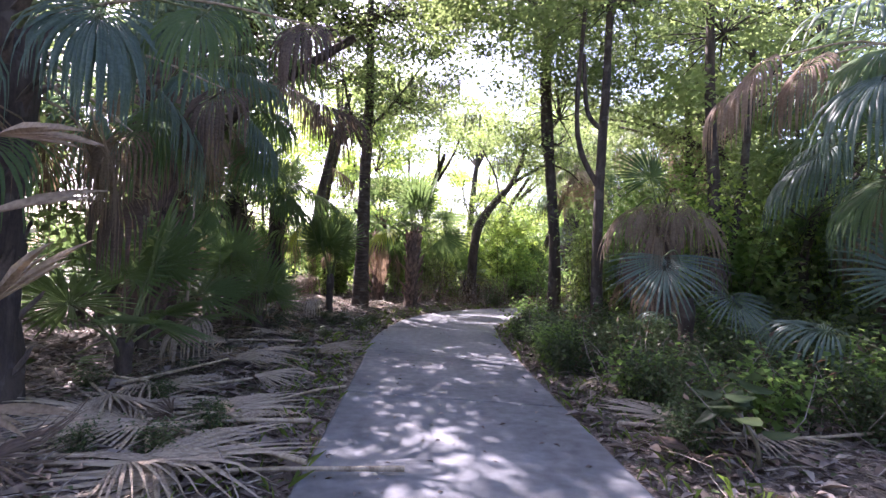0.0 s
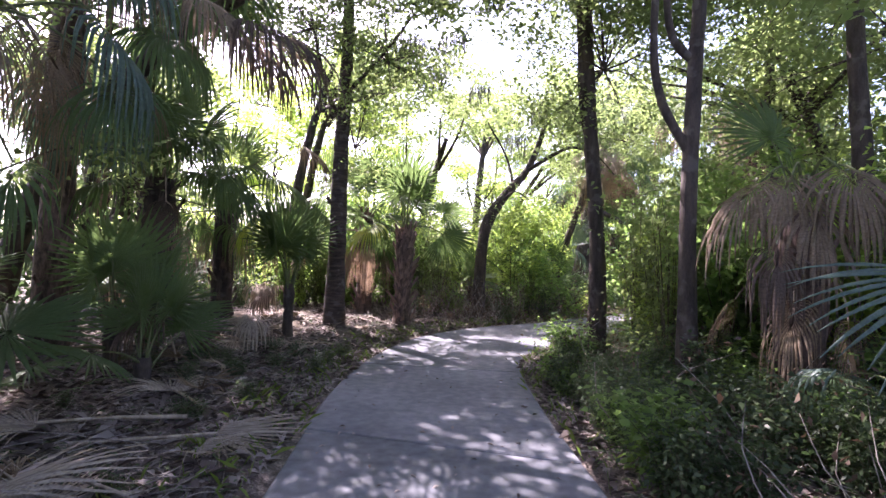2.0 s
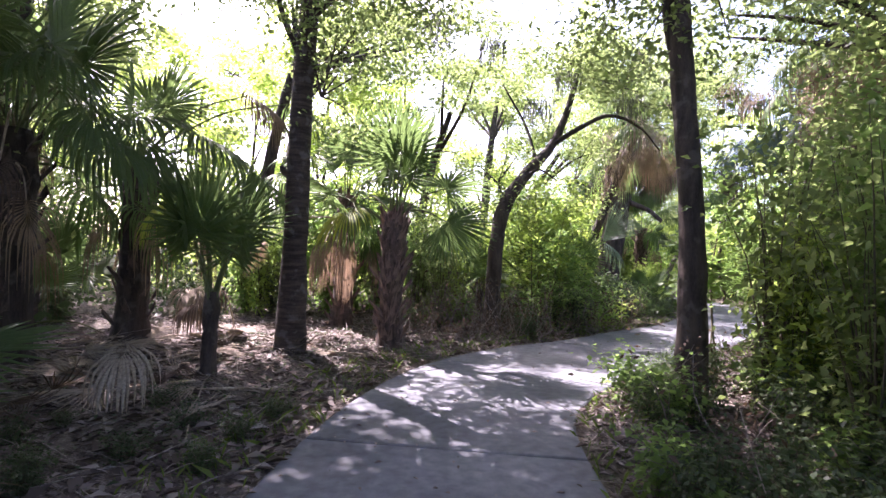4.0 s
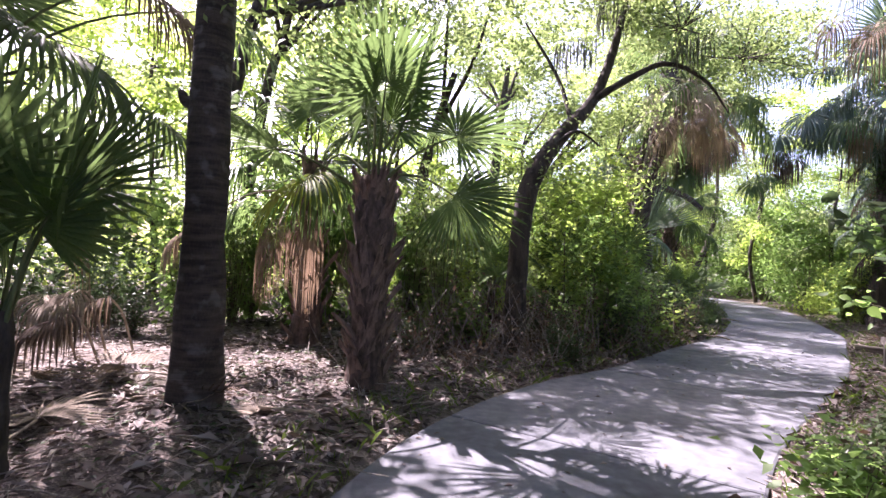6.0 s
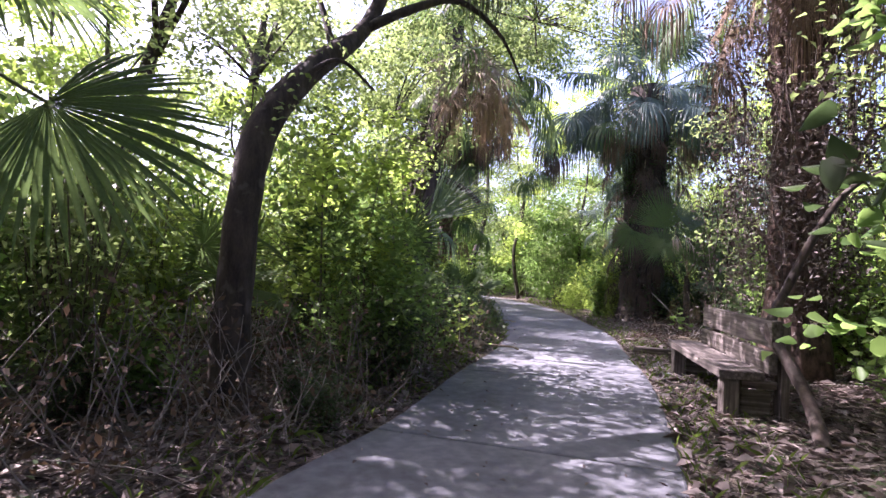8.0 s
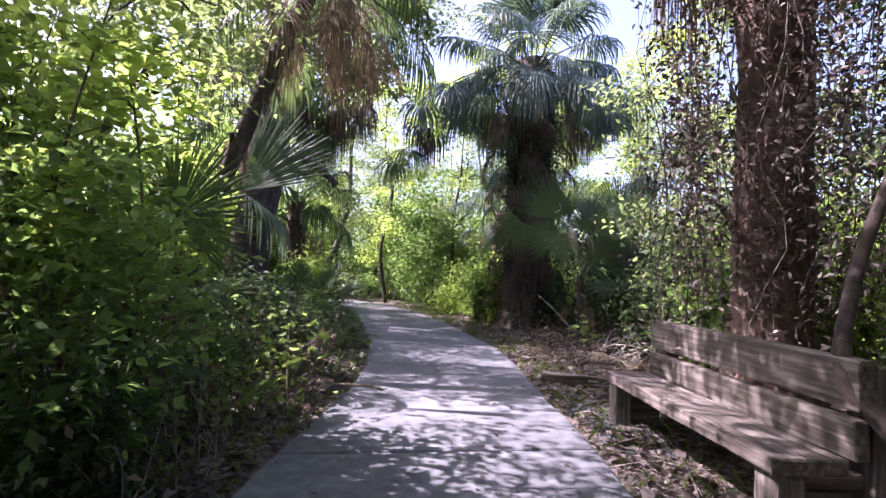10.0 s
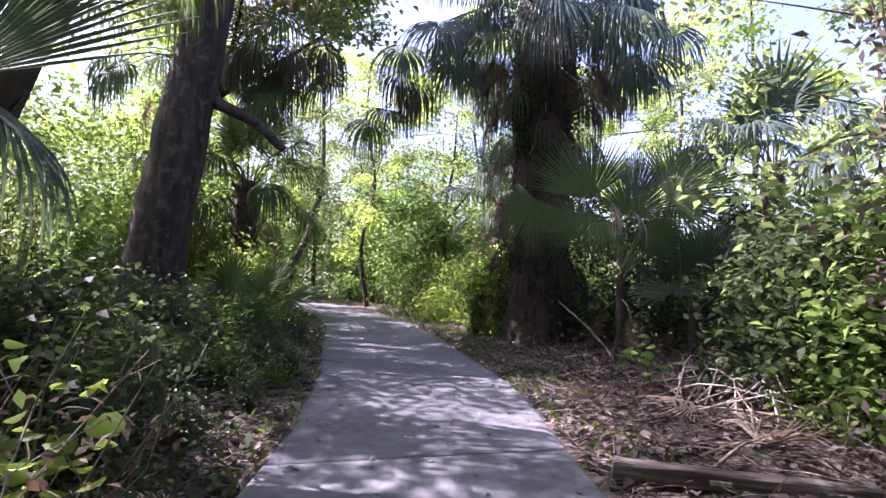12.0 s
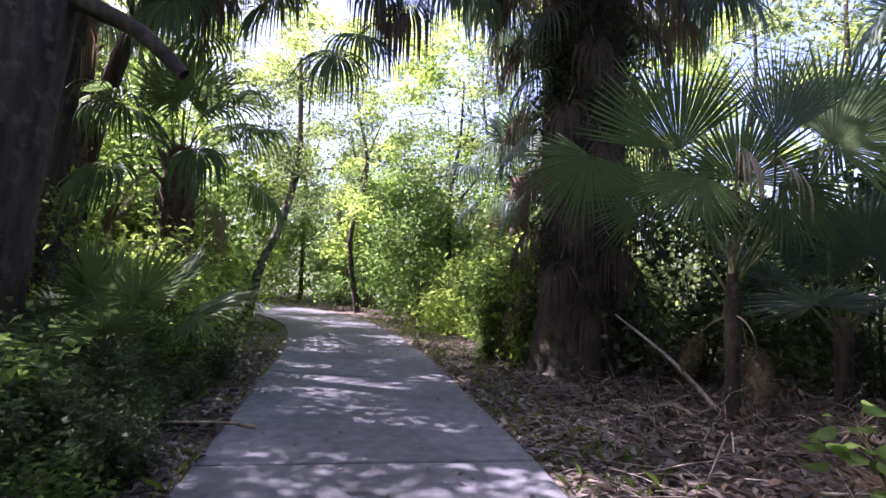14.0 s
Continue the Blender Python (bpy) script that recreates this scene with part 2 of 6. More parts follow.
def leaves(centres, size, rng, width=0.5, flat=0.5, out=None):
    """A bent diamond leaf at every centre. flat: how level they lie."""
    n = len(centres)
    d = rng.normal(size=(n, 3))
    d[:, 2] = d[:, 2] * (1 - flat) - 0.25
    if out is not None:
        d += out * 0.8
    d /= np.linalg.norm(d, axis=1)[:, None]
    up = rng.normal(size=(n, 3)) * (1.1 - flat) + (0, 0, 1)
    s = np.cross(d, up)
    s /= np.linalg.norm(s, axis=1)[:, None] + 1e-9
    nrm = np.cross(s, d)
    L = size * rng.uniform(0.6, 1.3, (n, 1))
    c_ = np.asarray(centres)
    v = np.stack([c_, c_ + d * L * 0.45 + s * L * width * 0.5 + nrm * L * 0.08, c_ + d * L - nrm * L * 0.12, c_ + d * L * 0.45 - s * L * width * 0.5 + nrm * L * 0.08], 1)
    return v.reshape(-1, 3), np.arange(4 * n).reshape(-1, 4)


def broad_leaves(centres, size, rng, flat=0.7):
    """Rounded pointed leaves, folded along the midrib, ten corners each."""
    v, _ = leaves(centres, size, rng, 0.75, flat)
    a, b_, c_, d = (v.reshape(-1, 4, 3)[:, i] for i in range(4))
    along, across = c_ - a, (b_ - d) / 2
    drop = np.cross(along, across)
    drop *= 0.16 * np.linalg.norm(along, axis=1)[:, None] / (np.linalg.norm(drop, axis=1)[:, None] + 1e-9)
    shape = ((0.05, 0.55), (0.28, 1.0), (0.55, 0.86), (0.8, 0.38))
    q = [a] + [a + along * u + across * w + drop * w for u, w in shape] + [c_ - drop * 0.5] + [a + along * u - across * w + drop * w for u, w in shape[::-1]]
    k = np.arange(len(a))[:, None] * 10
    quads = [(0, 1, 2, 5), (2, 3, 4, 5), (0, 5, 8, 9), (5, 6, 7, 8)]
    return np.stack(q, 1).reshape(-1, 3), np.vstack([k + np.array([f_]) for f_ in quads])


# ---- the path ----
LEFT = smooth_line([(-0.6, -14), (-0.7, -6), (-0.82, 0), (-0.9, 3.2), (-1.0, 5.3), (-1.13, 7.7), (-1.25, 9.8), (-1.08, 12.1), (-0.6, 14.1), (0.2, 15.7),
                    (1.3, 17.1), (2.6, 18.3), (4.3, 20.3), (6.3, 22.5), (8.0, 25.0), (9.9, 28.5), (11.7, 32), (13.1, 36), (13.4, 40), (12.6, 44), (10.6, 48), (7, 52)], 240)
RIGHT = smooth_line([(1.8, -14), (1.7, -6), (1.58, 0), (1.47, 3.3), (1.38, 5.1), (1.29, 7), (1.22, 9.6), (1.3, 11.8), (1.6, 12.9), (2.4, 14.2),
                     (3.4, 15.4), (4.6, 16.6), (6.7, 18.9), (8.6, 21.4), (10.4, 23.8), (11.9, 26.6), (13.6, 30.0), (15.3, 34.4), (16.2, 39), (15.6, 44), (13.6, 49), (9, 54)], 240)
MIDDLE = (LEFT + RIGHT) / 2
PATH_LEN = np.concatenate([[0], np.cumsum(np.linalg.norm(np.diff(MIDDLE, axis=0), axis=1))])


def path_off(x, y):
    """Metres from the path's edge, below zero on it."""
    x, y = np.atleast_1d(x).astype(float), np.atleast_1d(y).astype(float)
    half = np.linalg.norm(LEFT - RIGHT, axis=1) / 2
    best = np.full(x.shape, 1e9)
    for i in range(0, len(MIDDLE), 2):
        best = np.minimum(best, np.hypot(x - MIDDLE[i, 0], y - MIDDLE[i, 1]) - half[i])
    return best


def land(x, y):
    """Height of the ground sheet."""
    x, y = np.atleast_1d(x).astype(float), np.atleast_1d(y).astype(float)
    off = path_off(x, y)
    z = rise(x, y) - 0.025
    away = np.clip(off / 2.5, 0, 1)
    z = z + away * (0.10 + 0.07 * np.sin(x * 1.1 + 0.6 * y) * np.cos(y * 0.9 - 0.3 * x) + 0.05 * np.sin(2.7 * x + 1.3) * np.sin(2.3 * y))
    edge = np.clip(off / 0.25, 0, 1)
    z = z + edge * 0.02 * np.sin(5 * x + 3 * y) * np.sin(4 * y - 2 * x)
    z = np.where(off < 0.0, rise(x, y) - 0.05 * np.clip(-off / 0.06, 0, 1) - 0.015, z)
    return z


# ---- the ground ----
def ground_sheet():
    far = [60, 75, 100, 150, 250, 450, 900, 2000]
    xs = np.array([-v for v in far[::-1]] + [-45, -35, -28, -22, -18, -15] + list(np.arange(-13, 26.01, 0.19)) + [28, 31, 35, 40, 48] + far, float)
    ys = np.array([-v for v in far[::-1]] + [-40, -25, -15, -10, -7] + list(np.arange(-5, 42.01, 0.19)) + [44, 47, 50, 54] + far, float)
    gx, gy = np.meshgrid(xs, ys, indexing="ij")
    z = land(gx.ravel(), gy.ravel())
    rng = np.random.default_rng(3)
    z += np.where(path_off(gx.ravel(), gy.ravel()) > 0.05, rng.uniform(-0.012, 0.012, z.size), 0)
    v = np.stack([gx.ravel(), gy.ravel(), z], 1)
    n, m_ = len(xs), len(ys)
    i, j = np.meshgrid(np.arange(n - 1), np.arange(m_ - 1), indexing="ij")
    a = (i * m_ + j).ravel()
    return tagged(new("ground", mesh_of("ground", v, np.stack([a, a + m_, a + m_ + 1, a + 1], 1), SOIL, True)),
                  label="bare forest soil covered with brown fallen leaves", kind="structure")


ground_sheet()


# ---- palms ----
def fan(radius, spread, n, droop, seed, ragged=0.1, base_tilt=0.0, stiff=0.45, fold=0.22):
    """A palm's fan: folded tapering segments round its hub; it points along +y."""
    rng = np.random.default_rng(seed)
    chunks = []
    rs = np.array([0.05, 0.25, 0.5, 0.72, 0.88, 1.0])
    for i, a in enumerate(np.linspace(-spread, spread, n)):
        a += rng.uniform(-0.3, 0.3) * spread / n
        L = radius * (0.72 + 0.28 * math.cos(a * 0.7)) * rng.uniform(1 - ragged, 1)
        bend = droop * rng.uniform(0.75, 1.25)
        el, y, z = base_tilt + 0.25 * math.cos(a), 0.0, 0.0
        dirx, diry = math.sin(a), math.cos(a)
        pts, last = [], 0.0
        for r in rs:
            e = el - bend * r ** 1.6
            y += (r - last) * L * math.cos(e)
            z += (r - last) * L * math.sin(e)
            last = r
            w = L * r * math.tan(spread / n) if r <= stiff + 0.05 else L * (stiff + 0.05) * math.tan(spread / n) * max(0.04, (1 - r) / (0.95 - stiff)) ** 0.8
            px, py = dirx * y, diry * y
            lift = fold * w * 2
            pts += [(px - diry * w, py + dirx * w, z - lift), (px, py, z + lift), (px + diry * w, py - dirx * w, z - lift)]
        k = np.arange(len(rs) - 1)[:, None] * 3
        f_ = np.concatenate([k + np.array([[0, 1, 4, 3]]), k + np.array([[1, 2, 5, 4]])])
        chunks.append((np.array(pts), f_))
    v, f_ = join(chunks)
    hub = np.arange(n)[:, None] * len(rs) * 3 + np.array([[1, 1, 2, 1]])
    hub = np.stack([np.full(n, len(v)), hub[:, 0] - 1, hub[:, 0], hub[:, 0] + 1], 1)
    return np.vstack([v, [(0, 0, 0)]]), np.vstack([f_, hub])


def turned(v, m):
    m = np.array(m)
    return v @ m[:3, :3].T + m[:3, 3]


def drape(radius, spread, n, down, weight, seed, ragged=0.15, stiff=0.3, rib=0.3, fold=0.22, roll=0.0):
    """A fan on an arching rib whose segments give way and hang: it reaches along +y, down below level. weight: 0 stiff, 1 limp."""
    rng = np.random.default_rng(seed)
    rs = np.array([0.05, 0.22, 0.42, 0.6, 0.78, 0.9, 1.0])
    tilt = np.array(Matrix.Rotation(-down, 3, "X") @ Matrix.Rotation(roll, 3, "Y"))
    fall = np.array([0.0, 0.0, -1.0])
    chunks = []
    for i, a in enumerate(np.linspace(-spread, spread, n)):
        a += rng.uniform(-0.3, 0.3) * spread / n
        L = radius * (0.72 + 0.28 * math.cos(a * 0.7)) * rng.uniform(1 - ragged, 1)
        d0 = tilt @ np.array([math.sin(a), math.cos(a), 0.12])
        side0 = tilt @ np.array([-math.cos(a), math.sin(a), 0.0])
        start = tilt @ np.array([0, 1.0, 0.05]) * radius * rib * max(0.0, 1 - abs(a) / spread)
        pos, last, pts = start, 0.0, []
        g = weight * rng.uniform(0.75, 1.2)
        for r in rs:
            k = min(1.0, g * 1.5 * max(0.0, r - 0.12))
            d = d0 * (1 - k) + fall * k
            d /= np.linalg.norm(d) + 1e-9
            pos = pos + d * (r - last) * L
            last = r
            w = L * math.tan(spread / n) * (r if r <= stiff else stiff * max(0.05, (1 - r) / (1 - stiff)) ** 0.75)
            up = np.cross(d, side0)
            pts += [pos + side0 * w - up * w * fold * 2, pos + up * w * fold * 2, pos - side0 * w - up * w * fold * 2]
        k = np.arange(len(rs) - 1)[:, None] * 3
        chunks.append((np.array(pts), np.concatenate([k + np.array([[0, 1, 4, 3]]), k + np.array([[1, 2, 5, 4]])])))
    v, f_ = join(chunks)
    first = np.arange(n) * len(rs) * 3
    hub = np.stack([np.full(n, len(v)), first, first + 1, first + 2], 1)
    return np.vstack([v, [(0, 0, 0)]]), np.vstack([f_, hub])


def frond_mesh(kind, stalk, radius, start_el, end_el, spread, n, droop, seed, blade_mat, stalk_mat, ragged=0.1, roll=0.0, stiff=0.45, limp=0.0):
    """Meshes of a frond along +y: its arching stalk, and the blade at the stalk's end."""
    p, y, z, steps = [(0, 0, 0)], 0.0, 0.0, 8
    for i in range(steps):
        e = start_el + (end_el - start_el) * ((i + 1) / steps) ** 1.3
        y, z = y + stalk / steps * math.cos(e), z + stalk / steps * math.sin(e)
        p.append((0, y, z))
    sv, sf = tube(p, [0.02, 0.011, 0.008], 5)
    if limp:
        bv, bf = drape(radius, spread, n, -end_el, limp, seed, ragged, stiff, roll=roll)
        m = Matrix.Translation(p[-1])
    else:
        bv, bf = fan(radius, spread, n, droop, seed, ragged, stiff=stiff)
        m = Matrix.Translation(p[-1]) @ Matrix.Rotation(end_el, 4, "X") @ Matrix.Rotation(roll, 4, "Y")
    return mesh_of(kind + "_stalk", sv, sf, stalk_mat, True), mesh_of(kind + "_blade", turned(bv, m), bf, blade_mat)


def frond_set(blade, dead, stalk=1.1, radius=0.85, n=34, seed=0, soft=1.0, limp=0.0):
    up = [frond_mesh("up", stalk, radius, 1.35, 1.0, 2.1, n, 0.55 * soft, seed + 1, blade, PETIOLE, roll=0.1), frond_mesh("up", stalk * 0.9, radius, 1.45, 1.25, 2.3, n, 0.35 * soft, seed + 2, blade, PETIOLE, roll=-0.2)]
    mid = [frond_mesh("mid", stalk, radius, 0.9, 0.3, 2.2, n, 1.0 * soft, seed + 3, blade, PETIOLE, roll=0.2, limp=limp * 0.6), frond_mesh("mid", stalk * 1.1, radius, 0.7, 0.1, 2.0, n, 1.2 * soft, seed + 4, blade, PETIOLE, roll=-0.3, limp=limp * 0.75)]
    low = [frond_mesh("low", stalk, radius, 0.35, -0.5, 2.1, n, 1.2 * soft, seed + 5, blade, PETIOLE, roll=0.3, limp=limp), frond_mesh("low", stalk * 1.1, radius, 0.1, -0.8, 1.9, n, 1.0 * soft, seed + 6, blade, PETIOLE, roll=-0.15, limp=limp)]
    old = [frond_mesh("old", stalk * 0.7, radius, -0.4, -1.2, 1.6, n - 4, 0.5, seed + 7, dead, PETIOLE_DEAD, 0.35, 0.3, 0.25, 1.2), frond_mesh("old", stalk * 0.8, radius * 1.1, -0.2, -1.3, 1.7, n - 4, 0.8, seed + 8, dead, PETIOLE_DEAD, 0.3, -0.3, 0.2, 1.2)]
    return {"up": up, "mid": mid, "low": low, "old": old}


SABAL = frond_set(PALM, PALM_DEAD, 1.15, 1.0, 32, 10, 1.25, 1.0)
SABAL_BLUE = frond_set(PALM_BLUE, PALM_DEAD, 1.1, 0.95, 32, 30, 1.5, 1.1)
SABAL_RUST = frond_set(PALM, PALM_RUST, 1.1, 0.95, 36, 50, 1.1, 1.0)
SAW = frond_set(PALM, PALM_DEAD, 0.8, 0.72, 30, 70, 0.35)
SAW_BLUE = frond_set(PALM_BLUE, PALM_DEAD, 0.85, 0.85, 44, 90, 0.3)

BOOTS = []
for k in range(3):
    q = np.array([(-0.07, 0, 0), (0.07, 0, 0), (0.045, 0.05, 0.12), (-0.045, 0.05, 0.12), (-0.02, 0.15, 0.3 + 0.04 * k), (0.03, 0.15, 0.28), (-0.05, -0.04, 0.02), (0.05, -0.04, 0.02),
                  (0.03, 0.02, 0.14), (-0.03, 0.02, 0.14), (-0.012, 0.13, 0.29 + 0.04 * k), (0.02, 0.13, 0.275)])
    BOOTS.append(mesh_of("boot", q, [(0, 1, 2, 3), (3, 2, 5, 4), (7, 6, 9, 8), (8, 9, 10, 11), (0, 3, 9, 6), (3, 4, 10, 9), (1, 7, 8, 2), (2, 8, 11, 5), (4, 5, 11, 10), (0, 6, 7, 1)], BOOT))


def add_frond(tree, pair, at, azimuth, tilt=0.0, size=1.0, label=""):
    m = Matrix.Translation(at) @ Matrix.Rotation(azimuth, 4, "Z") @ Matrix.Rotation(tilt, 4, "X") @ Matrix.Diagonal((size, size, size, 1))
    blade = piece("frond", pair[1], tree, m, label)
    piece("stalk", pair[0], blade)
    return blade


BOOTS_DARK = []
for me in BOOTS:
    old = me.copy()
    old.materials[0] = BOOT_DARK
    BOOTS_DARK.append(old)


def palm(x, y, height, radius, counts, fronds, seed, label, lean=(0, 0), boots=0, size=1.0, name="palm_tree", z=None, bulge=1.15, group="palms by the path"):
    """counts: how many upright, spreading, hanging and dead fronds."""
    rng = random.Random(seed)
    tree = thing(name, x, y, z=float(land(x, y)[0]) - 0.04 if z is None else z, label=label, category="palm", group=group)
    pts = [(lean[0] * (h / height) ** 1.3, lean[1] * (h / height) ** 1.3, h) for h in np.linspace(0, height, 14)]
    v, f_ = tube(pts, [radius * 1.35, radius * 1.05, radius, radius, radius * bulge, radius * 0.8], 14, 0.1, seed)
    # palms labelled dark and all fan palms get darker trunk and boots
    dark_trunk = "dark" in label or name == "fan_palm"
    piece("trunk", mesh_of("trunk", v, f_, BARK_DARK if dark_trunk else TRUNK_PALM, True), tree)
    top = Vector(pts[-1])
    for i in range(boots):
        u = (i + 0.5) / boots
        h = height * (0.04 + 0.94 * u)
        a = i * 2.4 + rng.uniform(-0.2, 0.2)
        c_ = Vector((lean[0] * (h / height) ** 1.3, lean[1] * (h / height) ** 1.3, h - 0.1))
        r_ = radius * (0.9 if u < 0.85 else 0.8)
        m = Matrix.Translation(c_ + Vector((-math.sin(a) * r_, math.cos(a) * r_, 0))) @ Matrix.Rotation(a, 4, "Z") @ Matrix.Rotation(rng.uniform(-0.25, 0.35), 4, "X")
        s = rng.uniform(0.8, 1.3)
        piece("boot", (BOOTS_DARK if dark_trunk else BOOTS)[i % 3], tree, m @ Matrix.Diagonal((s, s, s, 1)))
    k = 0
    for kind, n, dz in (("up", counts[0], 0.0), ("mid", counts[1], -0.05), ("low", counts[2], -0.18), ("old", counts[3], -0.35)):
        for i in range(n):
            a = k * 2.3999 + rng.uniform(-0.3, 0.3)
            k += 1
            at = top + Vector((-math.sin(a) * radius * 0.5, math.cos(a) * radius * 0.5, dz - rng.uniform(0, 0.25)))
            add_frond(tree, fronds[kind][i % 2], at, a, rng.uniform(-0.2, 0.2), size * rng.uniform(0.85, 1.15), "dry brown hanging frond" if kind == "old" else "")
    return tree


def reach_frond(tree, hub, tip, radius, down, blade=None, spread=1.7, droop=0.7, n=34, seed=0, azimuth=None, roll=0.0, rise_by=0.25, label="", ragged=0.15, stiff=0.44, limp=None):
    """A frond whose stalk arches from hub to tip; down: how far its blade points below level."""
    blade = blade or PALM
    base = tree.location
    hub, tip = Vector(hub) - base, Vector(tip) - base
    mid = (hub + tip) / 2 + Vector((0, 0, rise_by))
    dead = blade in (PALM_DEAD, PALM_RUST, PALM_GREY, PALM_OLD)
    sv, sf = tube(smooth_line([hub, mid, tip], 10), [0.022, 0.014, 0.01], 5)
    a = math.atan2(-(tip - hub).x, (tip - hub).y) if azimuth is None else azimuth
    limp = (1.2 if dead else 0.85) if limp is None else limp
    bv, bf = drape(radius, spread, n, max(0.1, down - 0.55), limp, seed, ragged, stiff, roll=roll)
    m = Matrix.Translation(tip) @ Matrix.Rotation(a, 4, "Z")
    b_ = piece("frond", mesh_of("frond", turned(bv, m), bf, blade), tree, label=label)
    piece("stalk", mesh_of("stalk", sv, sf, PETIOLE_DEAD if dead else PETIOLE, True), b_)
    return b_


def open_fan(tree, foot, hub, radius, up, facing, blade, seed, spread=1.7, n=40, droop=0.35, bend=0.2, ragged=0.12, label=""):
    """A stiff fan: its middle ray points along up, its face towards facing."""
    base = tree.location
    foot, hub = Vector(foot) - base, Vector(hub) - base
    sv, sf = tube(smooth_line([foot, (foot + hub) / 2 + Vector((bend, -bend * 0.4, 0.1)), hub], 10), [0.022, 0.014, 0.011], 5)
    y_ = Vector(up).normalized()
    x_ = y_.cross(Vector(facing)).normalized()
    m = Matrix((x_, y_, x_.cross(y_))).transposed().to_4x4()
    m.translation = hub
    bv, bf = fan(radius, spread, n, droop, seed, ragged, stiff=0.5)
    b_ = piece("frond", mesh_of("frond", turned(bv, m), bf, blade), tree, label=label)
    piece("stalk", mesh_of("stalk", sv, sf, PETIOLE, True), b_)
    return b_


# ---- broadleaf trees ----
def limb(points, radii, sides=8, seed=0, n=16, rough=0.08):
    return tube(smooth_line(points, n), radii, sides, rough, seed)


def cluster(rng, centre, spread, n):
    return np.asarray(centre) + rng.normal(size=(n, 3)) * np.asarray(spread)


def tree(x, y, trunk, radii, limbs, crowns, leaf, leaf_size, seed, label, bark=None, name="tree", group="trees by the path"):
    """trunk: points relative to its foot; limbs: (points, radii); crowns: (x, y, z, spread, height, leaves)."""
    rng = np.random.default_rng(seed)
    bark = bark or BARK
    t_ = thing(name, x, y, z=float(land(x, y)[0]) - 0.05, label=label, category="tree", group=group)
    v, f_ = limb(trunk, radii, 12, seed, 26, 0.07)
    piece("trunk", mesh_of("trunk", v, f_, bark, True), t_)
    for i, (pts, rr) in enumerate(limbs):
        v, f_ = limb(pts, rr, 7, seed + i, 14, 0.08)
        piece("limb", mesh_of("limb", v, f_, bark, True), t_)
    if crowns:
        cs, twigs = [], []
        for cx, cy, cz, sp, hh, n in crowns:
            sub = max(3, n // 190)
            cen = rng.uniform(-1, 1, size=(sub, 3)) * (sp, sp, hh) * 1.15 + (cx, cy, cz)
            for c_ in cen:
                cs.append(cluster(rng, c_, (0.34, 0.34, 0.2), n // sub))
                mid = (c_ + np.array((cx, cy, cz))) / 2 + rng.normal(size=3) * 0.12
                twigs.append(tube(smooth_line([(cx, cy, cz - 0.2), mid, c_], 5), [0.018, 0.004], 4))
        v, f_ = leaves(np.vstack(cs), leaf_size, rng)
        crown = piece("crown", mesh_of("crown", v, f_, leaf), t_, kind="stuff")
        v, f_ = join(twigs)
        piece("twig", mesh_of("twig", v, f_, bark), t_, kind="stuff")
    return t_


def shrub_mesh(seed, height, spread, stems, per_stem, leaf_size, leaf, flat=0.6, width=0.55):
    """Stems that fork outward from one foot, with leaves along their upper parts."""
    rng = np.random.default_rng(seed)
    st, cs, out = [], [], []
    for i in range(stems):
        a, r = rng.uniform(0, 6.283), spread * rng.uniform(0.15, 1.0)
        h = height * rng.uniform(0.5, 1.05)
        tip = np.array([math.cos(a) * r, math.sin(a) * r, h])
        mid = tip * (0.35, 0.35, 0.6) + rng.normal(size=3) * 0.05
        line = smooth_line([(tip[0] * 0.08, tip[1] * 0.08, 0), mid, tip], 8)
        st.append(tube(line[::2], [0.006 + 0.004 * height, 0.003], 3))
        k = rng.integers(1, 8, per_stem)
        base = line[k]
        off = rng.normal(size=(per_stem, 3)) * (0.13, 0.13, 0.09) * (0.6 + 0.25 * height)
        cs.append(base + off)
        out.append(off / (np.linalg.norm(off, axis=1)[:, None] + 1e-6))
    cs, out = np.vstack(cs), np.vstack(out)
    cs[:, 2] = np.maximum(cs[:, 2], 0.03)
    v, f_ = leaves(cs, leaf_size, rng, width, flat, out)
    sv, sf = join(st)
    return mesh_of("stem", sv, sf, STEM), mesh_of("foliage", v, f_, leaf)


SHRUBS = {
    "lime": [shrub_mesh(200 + i, 1.0, 0.55, 14, 55, 0.085, LEAF_LIME) for i in range(3)],
    "dark": [shrub_mesh(210 + i, 1.0, 0.55, 16, 55, 0.075, LEAF_DARK) for i in range(3)],
    "vine": [shrub_mesh(220 + i, 1.0, 0.6, 13, 45, 0.11, LEAF_VINE, 0.75, 0.75) for i in range(3)],
    "oak": [shrub_mesh(230 + i, 1.0, 0.45, 16, 60, 0.055, LEAF_OAK) for i in range(3)],
}
TALL = {
    "lime": [shrub_mesh(240 + i, 2.2, 0.9, 20, 80, 0.11, LEAF_LIME) for i in range(2)],
    "dark": [shrub_mesh(250 + i, 2.0, 0.9, 20, 80, 0.085, LEAF_DARK) for i in range(2)],
    "vine": [shrub_mesh(260 + i, 2.0, 1.0, 18, 70, 0.14, LEAF_VINE, 0.75, 0.75) for i in range(2)],
    "oak": [shrub_mesh(270 + i, 2.3, 0.8, 20, 85, 0.085, LEAF_OAK) for i in range(2)],
}
SHRUB_LABEL = {"lime": "bright yellow-green leafy understorey shrub", "dark": "low dark-green small-leaved shrub in shade",
               "vine": "broad-leaved green vine shrub beside the path", "oak": "thin-stemmed green oak seedling shrub"}


